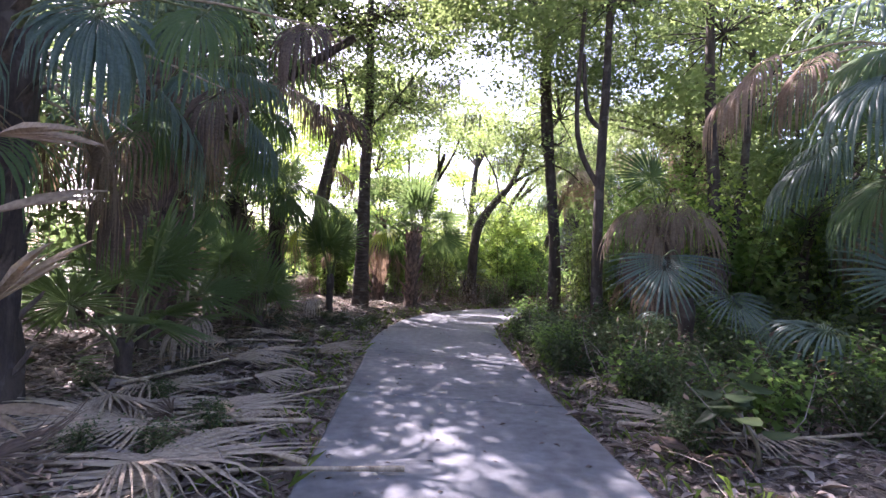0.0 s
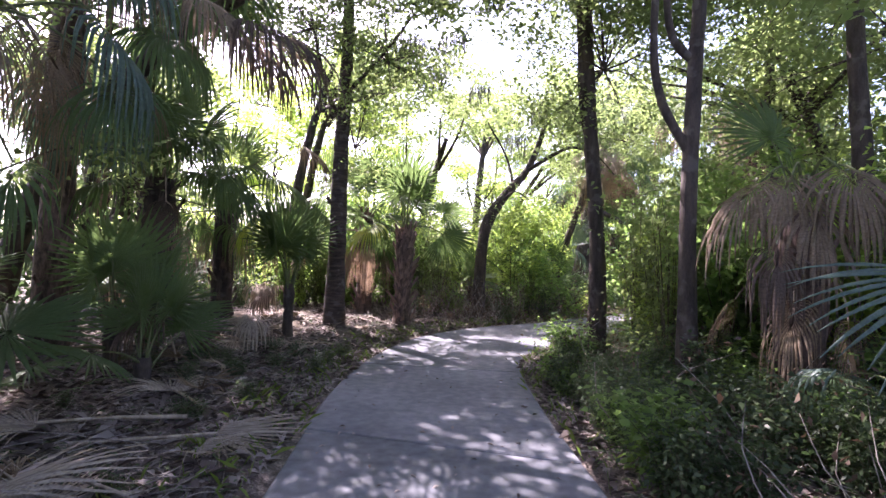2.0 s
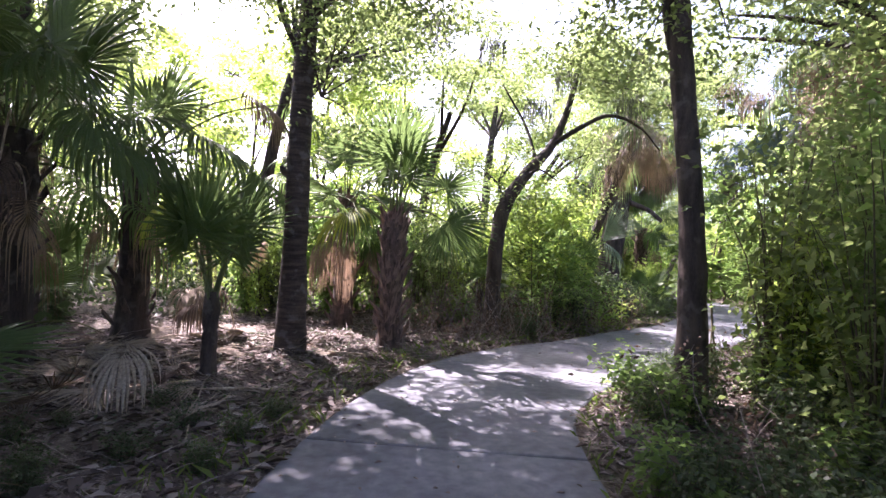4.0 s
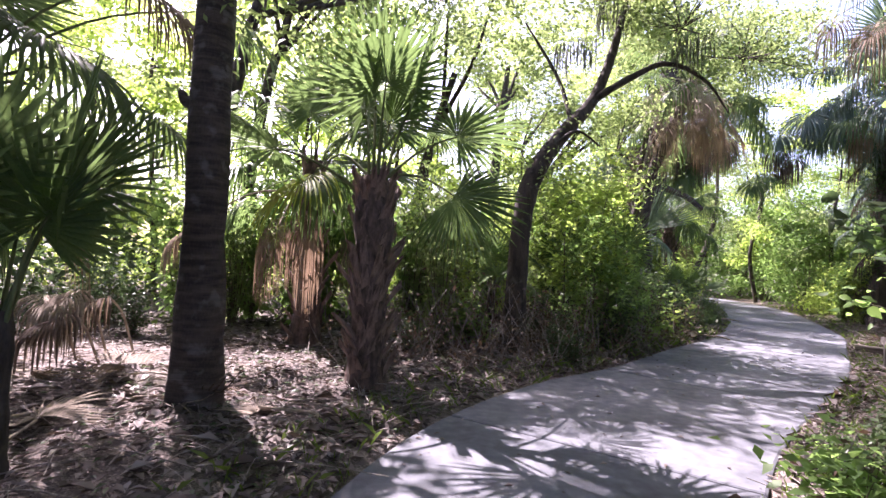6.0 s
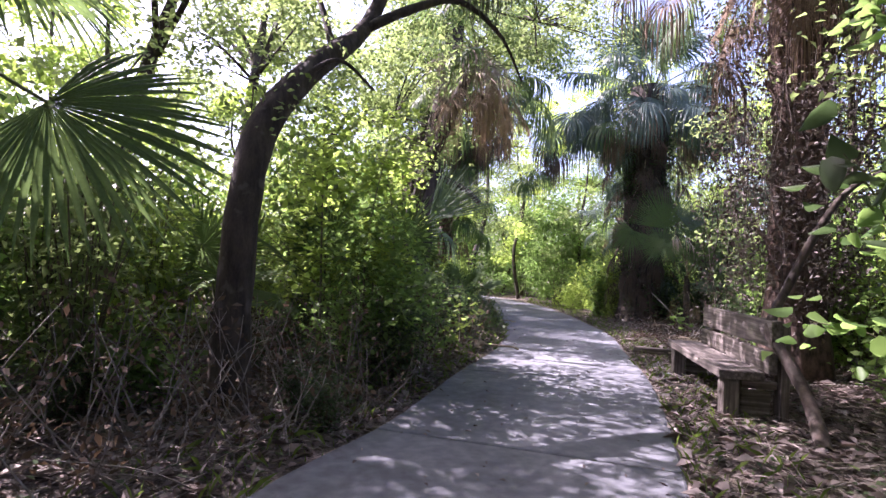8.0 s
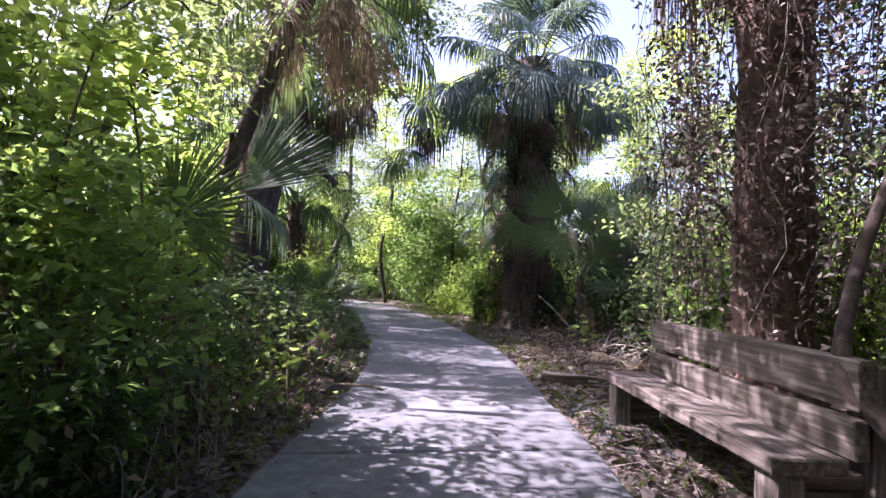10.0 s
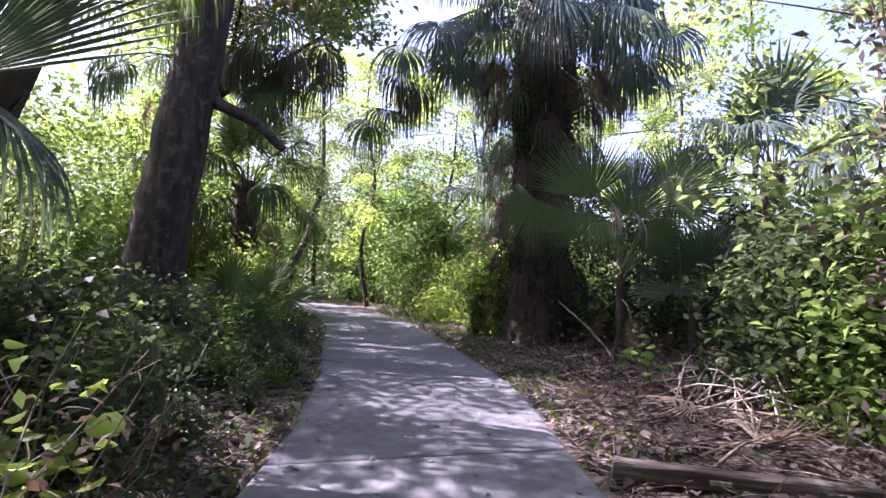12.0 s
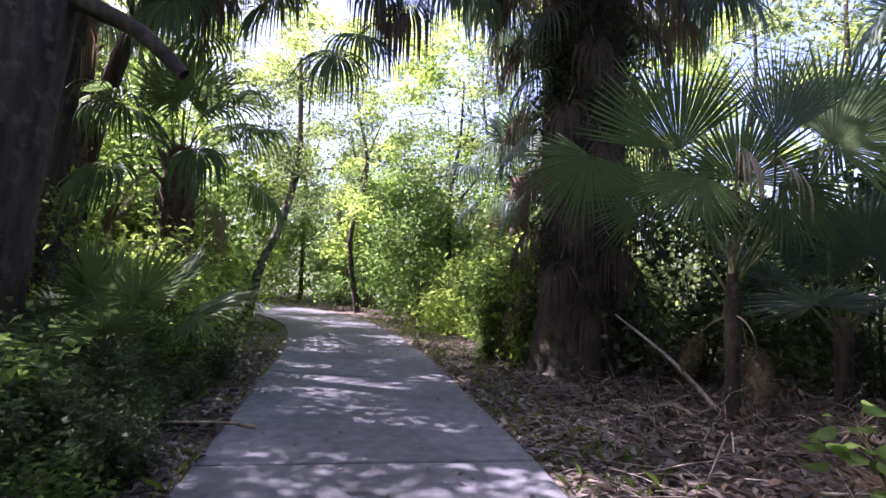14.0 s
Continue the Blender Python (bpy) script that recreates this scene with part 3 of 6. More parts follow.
def shrub(kind, x, y, size, seed, tall=1.0):
    s_, l_ = SHRUBS[kind][seed % 3] if size < 1.25 else TALL[kind][seed % 2]
    size = size if size < 1.25 else size * 0.5
    ob = thing("shrub", x, y, z=float(land(x, y)[0]) - 0.03, turn=seed * 1.7, label=SHRUB_LABEL[kind], category="shrub", group=kind + " shrubs along the path")
    ob.scale = (size, size, size * tall)
    piece("stem", s_, ob, kind="stuff")
    piece("foliage", l_, ob, kind="stuff")
    return ob


def undergrowth(kind, spots, label):
    """Many low plants that nobody could count, as one mesh of stems and one of leaves."""
    parts = ([], [])
    for i, (x, y, size, tall) in enumerate(spots):
        pair = SHRUBS[kind][i % 3] if size < 1.25 else TALL[kind][i % 2]
        size = size if size < 1.25 else size * 0.5
        m = Matrix.Translation((x, y, float(land(x, y)[0]) - 0.03)) @ Matrix.Rotation(i * 1.7, 4, "Z") @ Matrix.Diagonal((size, size, size * tall, 1))
        for out, me in zip(parts, pair):
            co = np.empty(len(me.vertices) * 3, np.float32)
            me.vertices.foreach_get("co", co)
            idx = np.empty(len(me.loops), np.int32)
            me.loops.foreach_get("vertex_index", idx)
            out.append((turned(co.reshape(-1, 3), m), idx.reshape(-1, 4)))
    for name, out, mat in (("undergrowth_stems", parts[0], STEM), ("undergrowth", parts[1], SHRUBS[kind][0][1].materials[0])):
        v, f_ = join(out)
        tagged(new(name, mesh_of(name, v, f_, mat)), label=label, category="undergrowth", kind="stuff")


def sapling(x, y, h, seed, leaf, n=260, size=0.1, spread=0.5):
    rng = np.random.default_rng(seed)
    ob = thing("sapling", x, y, z=float(land(x, y)[0]) - 0.03, label="slender sapling with bright translucent leaves" if leaf is LEAF_LIME else "slender green sapling in the undergrowth",
               category="sapling", group="saplings in the undergrowth")
    line = smooth_line([(0, 0, 0), (rng.uniform(-.1, .1), rng.uniform(-.1, .1), h * 0.5), (rng.uniform(-.25, .25), rng.uniform(-.25, .25), h)], 12)
    st, cs = [tube(line, [0.02, 0.014, 0.004], 5)], []
    for i in range(int(6 + h * 3)):
        b0 = line[rng.integers(4, 12)]
        a = rng.uniform(0, 6.28)
        tip = b0 + np.array([math.cos(a), math.sin(a), 0.35]) * spread * rng.uniform(0.5, 1.2)
        bl = smooth_line([b0, (b0 + tip) / 2 + (0, 0, 0.05), tip], 5)
        st.append(tube(bl, [0.006, 0.002], 4))
        m_ = n // int(6 + h * 3)
        cs.append(bl[rng.integers(1, 5, m_)] + rng.normal(size=(m_, 3)) * 0.1)
    v, f_ = join(st)
    piece("stem", mesh_of("stem", v, f_, STEM), ob, kind="stuff")
    v, f_ = broad_leaves(np.vstack(cs), size, rng)
    piece("foliage", mesh_of("foliage", v, f_, leaf), ob, kind="stuff")
    return ob


def big_bush(x, y, r, h, n, leaf, size, seed, label="tall leafy bush at the path's edge"):
    """A ragged many-stemmed bush, its leaves in clumps."""
    rg = np.random.default_rng(seed)
    ob = thing("bush", x, y, z=float(land(x, y)[0]) - 0.03, label=label, category="bush", group="tall bushes by the path")
    st, cs = [], []
    k = max(12, n // 90)
    for i in range(k):
        a, u = rg.uniform(0, 6.283), rg.uniform(0.06, 1.0)
        q = r * math.sqrt(rg.uniform(0, 1)) * (1.1 - 0.65 * u ** 2)
        c_ = np.array([math.cos(a) * q, math.sin(a) * q, h * u * rg.uniform(0.85, 1.1)])
        cs.append(c_ + rg.normal(size=(n // k, 3)) * (0.26, 0.26, 0.2))
        if i % 3 == 0:
            st.append(tube(smooth_line([(c_[0] * 0.15, c_[1] * 0.15, 0), c_ * (0.4, 0.4, 0.55), c_], 6), [0.02, 0.004], 4))
    v, f_ = join(st)
    piece("stem", mesh_of("stem", v, f_, STEM), ob, kind="stuff")
    cs = np.vstack(cs)
    cs[:, 2] = np.maximum(cs[:, 2], 0.05)
    v, f_ = leaves(cs, size, rg, 0.55, 0.5)
    piece("foliage", mesh_of("foliage", v, f_, leaf), ob, kind="stuff")
    return ob


# ---- palms, in the order passed ----
p = palm(-4.7, 8.3, 4.6, 0.33, (4, 6, 7, 12), SABAL_BLUE, 1, "tall cabbage palm with a shaggy skirt of dead fronds", boots=60, size=1.15)
for k, (tip, r_, dn, bl) in enumerate([((-3.4, 7.0, 4.1), 1.1, 1.2, PALM_BLUE), ((-3.9, 7.0, 3.6), 0.9, 1.3, PALM), ((-3.2, 8.6, 3.3), 1.0, 1.2, PALM), ((-3.3, 9.4, 4.2), 1.1, 1.1, PALM),
                                       ((-5.2, 6.8, 3.4), 1.0, 1.3, PALM_DEAD), ((-4.3, 7.2, 2.6), 0.9, 1.4, PALM_DEAD), ((-5.6, 7.4, 2.9), 0.9, 1.4, PALM), ((-3.7, 8.0, 2.4), 0.8, 1.4, PALM)]):
    reach_frond(p, (-4.65, 8.25, 4.2 - 0.15 * k), tip, r_, dn, bl, seed=700 + k, azimuth=3.0 + 0.25 * (k % 4))
p = palm(-3.9, 4.3, 3.6, 0.3, (4, 5, 7, 12), SABAL_BLUE, 2, "cabbage palm with a dark fibrous trunk hung with dead fronds", boots=50)
for k, (tip, r_, dn, bl) in enumerate([((-1.35, 4.8, 3.75), 0.85, 1.25, PALM_OLD), ((-2.1, 4.3, 3.6), 0.9, 1.3, PALM), ((-2.7, 3.9, 3.4), 1.0, 1.3, PALM_BLUE), ((-2.4, 5.4, 3.3), 1.0, 1.3, PALM_OLD), ((-3.0, 5.4, 3.0), 1.0, 1.3, PALM), ((-3.3, 5.2, 2.2), 0.9, 1.4, PALM_OLD), ((-3.1, 5.0, 2.7), 0.9, 1.3, PALM_DEAD),
                                       ((-3.2, 3.6, 2.3), 0.9, 1.35, PALM)]):
    reach_frond(p, (-3.85, 4.3, 3.4 - 0.1 * k), tip, r_, dn, bl, seed=710 + k, azimuth=3.0 + 0.3 * (k % 3))
p = palm(-5.5, 13.4, 2.9, 0.3, (6, 7, 6, 4), SABAL, 3, "cabbage palm with a dark trunk and drooping glossy fronds", boots=40, size=1.15)
for k, (tip, r_, dn, bl) in enumerate([((-5.0, 12.9, 3.85), 1.15, 1.0, PALM), ((-5.4, 12.0, 3.6), 1.1, 1.1, PALM_BLUE), ((-4.1, 12.9, 3.3), 1.0, 1.2, PALM), ((-4.9, 12.6, 2.6), 0.9, 1.4, PALM_OLD)]):
    reach_frond(p, (-5.45, 13.4, 3.1), tip, r_, dn, bl, droop=1.0, seed=720 + k, rise_by=0.4, azimuth=3.3 + 0.2 * (k % 3))
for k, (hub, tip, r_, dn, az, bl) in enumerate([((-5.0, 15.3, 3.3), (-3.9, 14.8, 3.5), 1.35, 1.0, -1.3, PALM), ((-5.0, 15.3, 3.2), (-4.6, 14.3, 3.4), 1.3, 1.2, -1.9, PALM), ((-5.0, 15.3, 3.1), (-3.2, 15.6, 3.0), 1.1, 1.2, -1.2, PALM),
                                                ((-5.0, 15.3, 3.0), (-3.1, 14.7, 2.5), 0.85, 1.25, 2.9, PALM_SUNLIT), ((-5.0, 15.3, 3.0), (-3.9, 14.4, 2.5), 0.8, 1.3, 2.5, PALM_SUNLIT)]):
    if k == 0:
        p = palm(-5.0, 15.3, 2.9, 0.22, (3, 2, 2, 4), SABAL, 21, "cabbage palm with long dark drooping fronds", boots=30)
    reach_frond(p, hub, tip, r_, dn, bl, seed=850 + k, azimuth=az, rise_by=0.35, limp=0.9, spread=1.9, n=38, label="frond tinted bright yellow-green as if backlit" if bl is PALM_SUNLIT else "")
reach_frond(p, (-5.0, 15.3, 3.2), (-3.5, 15.7, 4.4), 1.1, 1.1, PALM_TAN, seed=856, azimuth=-1.4, limp=0.9, spread=1.6)
reach_frond(p, (-5.0, 15.3, 3.2), (-3.0, 16.4, 4.5), 1.0, 1.0, PALM, seed=857, azimuth=-1.0, limp=0.8, spread=1.7)
p = palm(-5.9, 11.4, 5.6, 0.22, (5, 7, 7, 8), SABAL, 4, "tall cabbage palm with brown hanging fronds above the path", boots=30, size=1.3)
for k, (tip, r_, dn, bl, az) in enumerate([((-2.55, 9.8, 4.5), 1.5, 0.8, PALM_OLD, -1.5), ((-2.9, 10.4, 4.6), 1.3, 1.0, PALM_OLD, -1.2), ((-3.1, 9.6, 4.8), 1.3, 1.1, PALM_TAN, -2.1), ((-3.9, 11.4, 5.6), 1.2, 1.3, PALM, 3.5), ((-4.4, 10.3, 5.5), 1.2, 1.4, PALM_TAN, 3.7)]):
    reach_frond(p, (-5.85, 11.4, 5.7), tip, r_, dn, bl, seed=730 + k, rise_by=0.5, azimuth=az, spread=1.7, ragged=0.2, n=40, limp=0.9)
p = palm(-0.95, 16.2, 2.45, 0.185, (6, 3, 0, 0), SAW, 5, "cabbage palm with a trunk of crossed old leaf bases", boots=110, size=1.42, bulge=1.3)
open_fan(p, (-0.85, 16.1, 2.6), (-0.03, 17.0, 2.5), 1.1, (0.8, -0.1, -0.5), (0.2, -0.9, 0.35), PALM, 741, 1.75, 40, 0.55, bend=0.0)
reach_frond(p, (-1.05, 16.3, 2.6), (-1.8, 16.7, 2.65), 1.0, 1.2, PALM_SUNLIT, seed=742, azimuth=2.4, limp=0.6, label="frond tinted bright yellow-green as if backlit")
reach_frond(p, (-0.9, 16.3, 2.9), (-0.4, 16.9, 3.3), 0.85, 0.5, PALM, seed=743, limp=0.4)
p = palm(-2.3, 18.6, 3.0, 0.2, (5, 5, 5, 1), SABAL, 6, "cabbage palm with rusty hanging dead fronds", boots=60)
reach_frond(p, (-2.3, 18.5, 2.5), (-2.15, 17.9, 2.3), 1.35, 1.5, PALM_RUST, seed=751, spread=0.75, label="rust-pink shrivelled hanging frond")
reach_frond(p, (-2.3, 18.5, 2.6), (-2.5, 17.8, 2.2), 1.2, 1.5, PALM_RUST, seed=752, spread=0.8)
reach_frond(p, (-2.3, 18.5, 2.6), (-3.8, 17.8, 2.0), 0.8, 1.3, PALM_DEAD, seed=753)
p = palm(4.0, 9.3, 2.3, 0.24, (1, 0, 0, 4), SABAL, 7, "low cabbage palm draped with pale dead fronds", boots=20, size=0.9)
for k, (tip, r_, dn, az) in enumerate([((3.6, 8.9, 2.75), 0.95, 1.25, 2.3), ((3.8, 8.5, 2.75), 1.0, 1.35, 3.0), ((3.4, 9.1, 2.7), 1.1, 1.3, 1.8), ((4.1, 8.5, 2.65), 1.1, 1.35, 3.5), ((3.6, 8.6, 2.45), 1.0, 1.45, 2.7), ((3.2, 8.5, 2.0), 0.9, 1.4, 2.6), ((4.2, 8.2, 2.0), 0.9, 1.4, 3.3)]):
    reach_frond(p, (4.0, 9.3, 2.6), tip, r_, dn, PALM_TAN if k < 5 else PALM_OLD, seed=760 + k, azimuth=az, spread=1.4, ragged=0.35, stiff=0.5, n=30, label="large pale brown dead frond draped over the palm")
p = palm(6.1, 5.8, 3.7, 0.28, (4, 6, 8, 6), SABAL_BLUE, 8, "cabbage palm with bluish drooping fronds and a brown skirt", boots=40, size=1.15)
for k, (tip, r_, dn, bl) in enumerate([((3.5, 5.6, 3.95), 0.95, 1.4, PALM_RUST), ((3.9, 5.4, 3.9), 0.9, 1.4, PALM_RUST), ((3.6, 6.2, 3.9), 0.9, 1.3, PALM_RUST), ((4.1, 4.6, 3.7), 1.15, 1.0, PALM), ((3.7, 4.2, 3.3), 1.1, 1.1, PALM_BLUE),
                                       ((4.4, 4.0, 2.9), 1.1, 1.1, PALM), ((4.6, 5.2, 2.6), 1.0, 1.1, PALM)]):
    reach_frond(p, (6.0, 5.75, 3.8 - 0.08 * k), tip, r_, dn, bl, seed=770 + k, rise_by=0.35)
p = palm(14.6, 26.9, 8.2, 0.66, (7, 12, 18, 12), SABAL_BLUE, 9, "huge dark cabbage palm with a thick vine-grown trunk", boots=150, size=1.45)
for k, (tip, r_, dn, bl) in enumerate([((12.6, 27.8, 6.6), 1.5, 1.3, PALM_BLUE), ((11.9, 28.3, 6.0), 1.4, 1.35, PALM_OLD), ((11.0, 28.9, 5.1), 1.3, 1.2, PALM), ((11.5, 28.6, 6.3), 1.4, 1.4, PALM_OLD), ((12.9, 26.9, 7.4), 1.6, 1.2, PALM_BLUE), ((15.9, 24.5, 7.4), 1.7, 1.35, PALM_BLUE), ((11.6, 28.6, 6.9), 1.6, 1.3, PALM_BLUE), ((11.2, 28.6, 5.3), 1.2, 1.0, PALM), ((12.4, 27.6, 7.2), 1.6, 1.3, PALM_BLUE), ((13.0, 25.4, 7.2), 1.7, 1.35, PALM_BLUE), ((14.0, 24.9, 7.3), 1.7, 1.35, PALM_BLUE),
                                       ((15.4, 25.3, 6.9), 1.5, 1.35, PALM_BLUE), ((16.4, 25.6, 6.9), 1.5, 1.3, PALM_BLUE), ((12.9, 26.6, 6.4), 1.2, 1.4, PALM_DEAD), ((15.9, 26.0, 6.3), 1.2, 1.4, PALM_DEAD)]):
    reach_frond(p, (14.5, 26.8, 7.9), tip, r_, dn, bl, seed=780 + k, rise_by=0.5, n=40, azimuth=2.1 + 0.23 * (k % 4), spread=1.5)
for k in range(12):
    a = k * 0.52 + 0.2
    reach_frond(p, (14.6, 26.9, 7.9), (14.6 - math.sin(a) * (1.9 + 0.4 * (k % 3)), 26.9 + math.cos(a) * (1.9 + 0.4 * (k % 3)), 7.3 - 0.3 * (k % 2)), 1.6, 1.2, (PALM_BLUE, PALM)[k % 3 == 0], seed=880 + k, n=38, rise_by=0.4, limp=0.7, azimuth=2.5 + 0.5 * math.sin(k * 1.7), spread=1.9)
for k in range(52):
    a, zz = k * 2.4, 1.3 + 6.0 * (k / 52)
    q = 0.75 + 0.4 * (k / 52)
    reach_frond(p, (14.6, 26.9, zz + 0.4), (14.6 - math.sin(a) * q, 26.9 + math.cos(a) * q, zz), 1.1, 1.42, PALM_BLUE if k % 4 == 0 else PALM_OLD, seed=930 + k, n=24, spread=1.4, ragged=0.3, stiff=0.35)
p = palm(9.1, 18.4, 7.2, 0.38, (5, 8, 7, 18), SABAL_RUST, 10, "cabbage palm column draped with dead vines and brown fronds", boots=60, size=1.2)
for k, (tip, r_, dn, bl) in enumerate([((7.4, 19.4, 6.3), 1.4, 1.4, PALM_RUST), ((7.0, 19.9, 6.6), 1.3, 1.4, PALM_RUST), ((7.9, 18.4, 6.6), 1.4, 1.4, PALM_RUST), ((8.2, 17.3, 6.3), 1.4, 1.4, PALM_RUST), ((6.9, 18.9, 6.9), 1.2, 1.2, PALM),
                                       ((8.8, 17.2, 5.2), 1.3, 1.5, PALM_RUST), ((8.5, 19.3, 5.4), 1.3, 1.5, PALM_RUST), ((9.6, 17.2, 4.4), 1.2, 1.5, PALM_DEAD)]):
    reach_frond(p, (9.1, 18.4, 7.0 - 0.15 * k), tip, r_, dn, bl, seed=790 + k, rise_by=0.4, azimuth=2.1 + 0.23 * (k % 4), spread=1.3, ragged=0.25, stiff=0.3)
p = palm(4.3, 24.5, 6.5, 0.13, (4, 6, 6, 16), SABAL, 11, "slim dark cabbage palm with a thick brown skirt over the path", lean=(1.9, -0.7), boots=20, size=1.1)
for k, (tip, r_, dn, bl) in enumerate([((5.5, 26.0, 5.3), 1.4, 1.35, PALM_OLD), ((4.9, 25.6, 5.0), 1.3, 1.35, PALM), ((5.90, 23.40, 6.60), 1.4, 1.45, PALM_GREY), ((6.50, 23.80, 6.60), 1.4, 1.45, PALM_GREY), ((7.20, 24.50, 6.50), 1.4, 1.4, PALM_TAN), ((5.20, 23.30, 6.30), 1.3, 1.4, PALM_GREY), ((8.00, 24.80, 6.40), 1.3, 1.3, PALM_BLUE), ((6.80, 25.00, 6.20), 1.3, 1.45, PALM_OLD)]):
    reach_frond(p, (6.2, 23.8, 6.5), tip, r_, dn, bl, seed=800 + k, azimuth=2.2 + 0.23 * (k % 4), spread=1.35, ragged=0.25, stiff=0.3)
p = palm(9.6, 32.6, 3.8, 0.28, (6, 7, 5, 4), SABAL, 12, "booted cabbage palm in the sunlit undergrowth", boots=90, size=1.1)
p = palm(7.9, 32.6, 6.8, 0.22, (5, 6, 6, 6), SABAL_BLUE, 20, "tall palm crown hanging beside the massive oak", boots=20, size=1.15)
reach_frond(p, (7.9, 32.6, 6.6), (9.1, 30.3, 5.9), 1.2, 1.3, PALM_BLUE, seed=811, rise_by=0.6, azimuth=2.5)
for k, (tip, r_, bl) in enumerate([((9.2, 29.9, 5.9), 1.4, PALM), ((8.9, 29.6, 5.5), 1.3, PALM), ((9.5, 29.7, 6.6), 1.5, PALM_OLD), ((10.2, 29.8, 6.9), 1.5, PALM_OLD), ((10.6, 30.2, 6.4), 1.4, PALM), ((9.0, 29.2, 7.0), 1.5, PALM), ((8.9, 30.6, 6.7), 1.5, PALM), ((9.3, 30.0, 6.1), 1.4, PALM_OLD), ((9.8, 30.3, 6.5), 1.4, PALM), ((8.6, 29.8, 6.3), 1.3, PALM_OLD), ((9.5, 30.8, 5.6), 1.2, PALM)]):
    reach_frond(p, (7.9, 32.6, 6.7), tip, r_, 1.35, bl, seed=1100 + k, rise_by=0.6, azimuth=2.0 + 0.35 * (k % 4), spread=2.0, n=46)
reach_frond(p, (7.9, 32.6, 6.6), (8.7, 30.4, 6.5), 1.2, 1.3, PALM_BLUE, seed=812, rise_by=0.6, azimuth=2.2)
palm(17.5, 31.0, 4.2, 0.25, (6, 7, 5, 3), SABAL_BLUE, 13, "cabbage palm behind the big palm", boots=20)
palm(15.8, 22.4, 3.7, 0.2, (6, 8, 5, 2), SABAL_BLUE, 14, "pale bluish fan palm in sun", boots=20, size=1.1)
palm(14.5, 17.0, 3.8, 0.22, (6, 8, 6, 3), SABAL_BLUE, 15, "fan palm with pale sunlit fronds", boots=20, size=1.1)
palm(-9.5, 17.5, 4.6, 0.28, (6, 7, 6, 6), SABAL, 16, "cabbage palm farther into the wood", boots=20, size=1.2)
palm(-9.0, 9.0, 4.0, 0.28, (6, 7, 8, 8), SABAL, 17, "cabbage palm deep in shade", boots=0)
palm(-7.2, 5.2, 3.2, 0.28, (6, 7, 8, 8), SABAL, 18, "cabbage palm deep in shade", boots=0)
palm(8.0, 9.0, 3.4, 0.28, (5, 7, 6, 8), SABAL, 19, "cabbage palm deep in shade", boots=0)

# low fan palms
for x, y, h, c_, fr, s, seed in ((-2.95, 13.6, 1.1, (10, 0, 0, 0), SAW, 1.2, 31), (-3.6, 5.9, 0.5, (4, 4, 1, 1), SAW, 1.15, 32), (-4.2, 7.3, 0.5, (5, 4, 2, 1), SAW, 1.2, 33),
                                 (-3.4, 9.6, 0.4, (3, 3, 1, 2), SAW, 0.9, 34), (-4.3, 10.4, 0.6, (5, 4, 2, 1), SAW, 1.2, 35),
                                 (4.6, 4.6, 0.7, (2, 3, 4, 2), SABAL_BLUE, 0.8, 37), (14.9, 23.4, 1.1, (6, 4, 0, 0), SAW_BLUE, 1.2, 39),
                                 (-6.8, 15.5, 0.7, (5, 4, 2, 1), SAW, 1.2, 43), (6.6, 11.5, 0.8, (5, 5, 2, 1), SAW, 1.2, 44), (8.2, 28.5, 0.6, (5, 5, 2, 0), SAW, 1.1, 45),
                                 (2.6, 21.3, 1.0, (3, 4, 2, 0), SAW, 1.1, 46), (16.0, 20.0, 1.0, (5, 5, 3, 0), SAW_BLUE, 1.2, 47), (-7.0, 10.0, 0.7, (5, 4, 2, 1), SAW, 1.2, 48), (1.0, 22.2, 0.8, (4, 4, 2, 0), SAW, 1.2, 49)):
    palm(x, y, h, 0.09, c_, fr, seed, "low fan palm with stiff green fans" if fr is SAW else "low fan palm with bluish fans", size=s, name="fan_palm", group="low fan palms in the undergrowth")
p = palm(3.3, 6.9, 1.1, 0.1, (0, 0, 1, 2), SABAL_BLUE, 36, "low fan palm with broad bluish fans beside the path", size=0.8, name="fan_palm", group="low fan palms in the undergrowth")
for k, (tip, r_, dn, az) in enumerate([((2.8, 6.5, 1.75), 1.0, 1.2, 2.8), ((3.7, 6.6, 1.3), 0.8, 1.3, 3.4)]):
    reach_frond(p, (3.3, 6.9, 1.4), tip, r_, dn, PALM_BLUE, seed=820 + k, azimuth=az, rise_by=0.25, limp=0.25)
p = palm(13.35, 24.0, 1.6, 0.075, (0, 0, 0, 3), SAW_BLUE, 38, "tall-stalked fan palm with broad dull blue-green fans", size=0.8, name="fan_palm", group="low fan palms in the undergrowth")
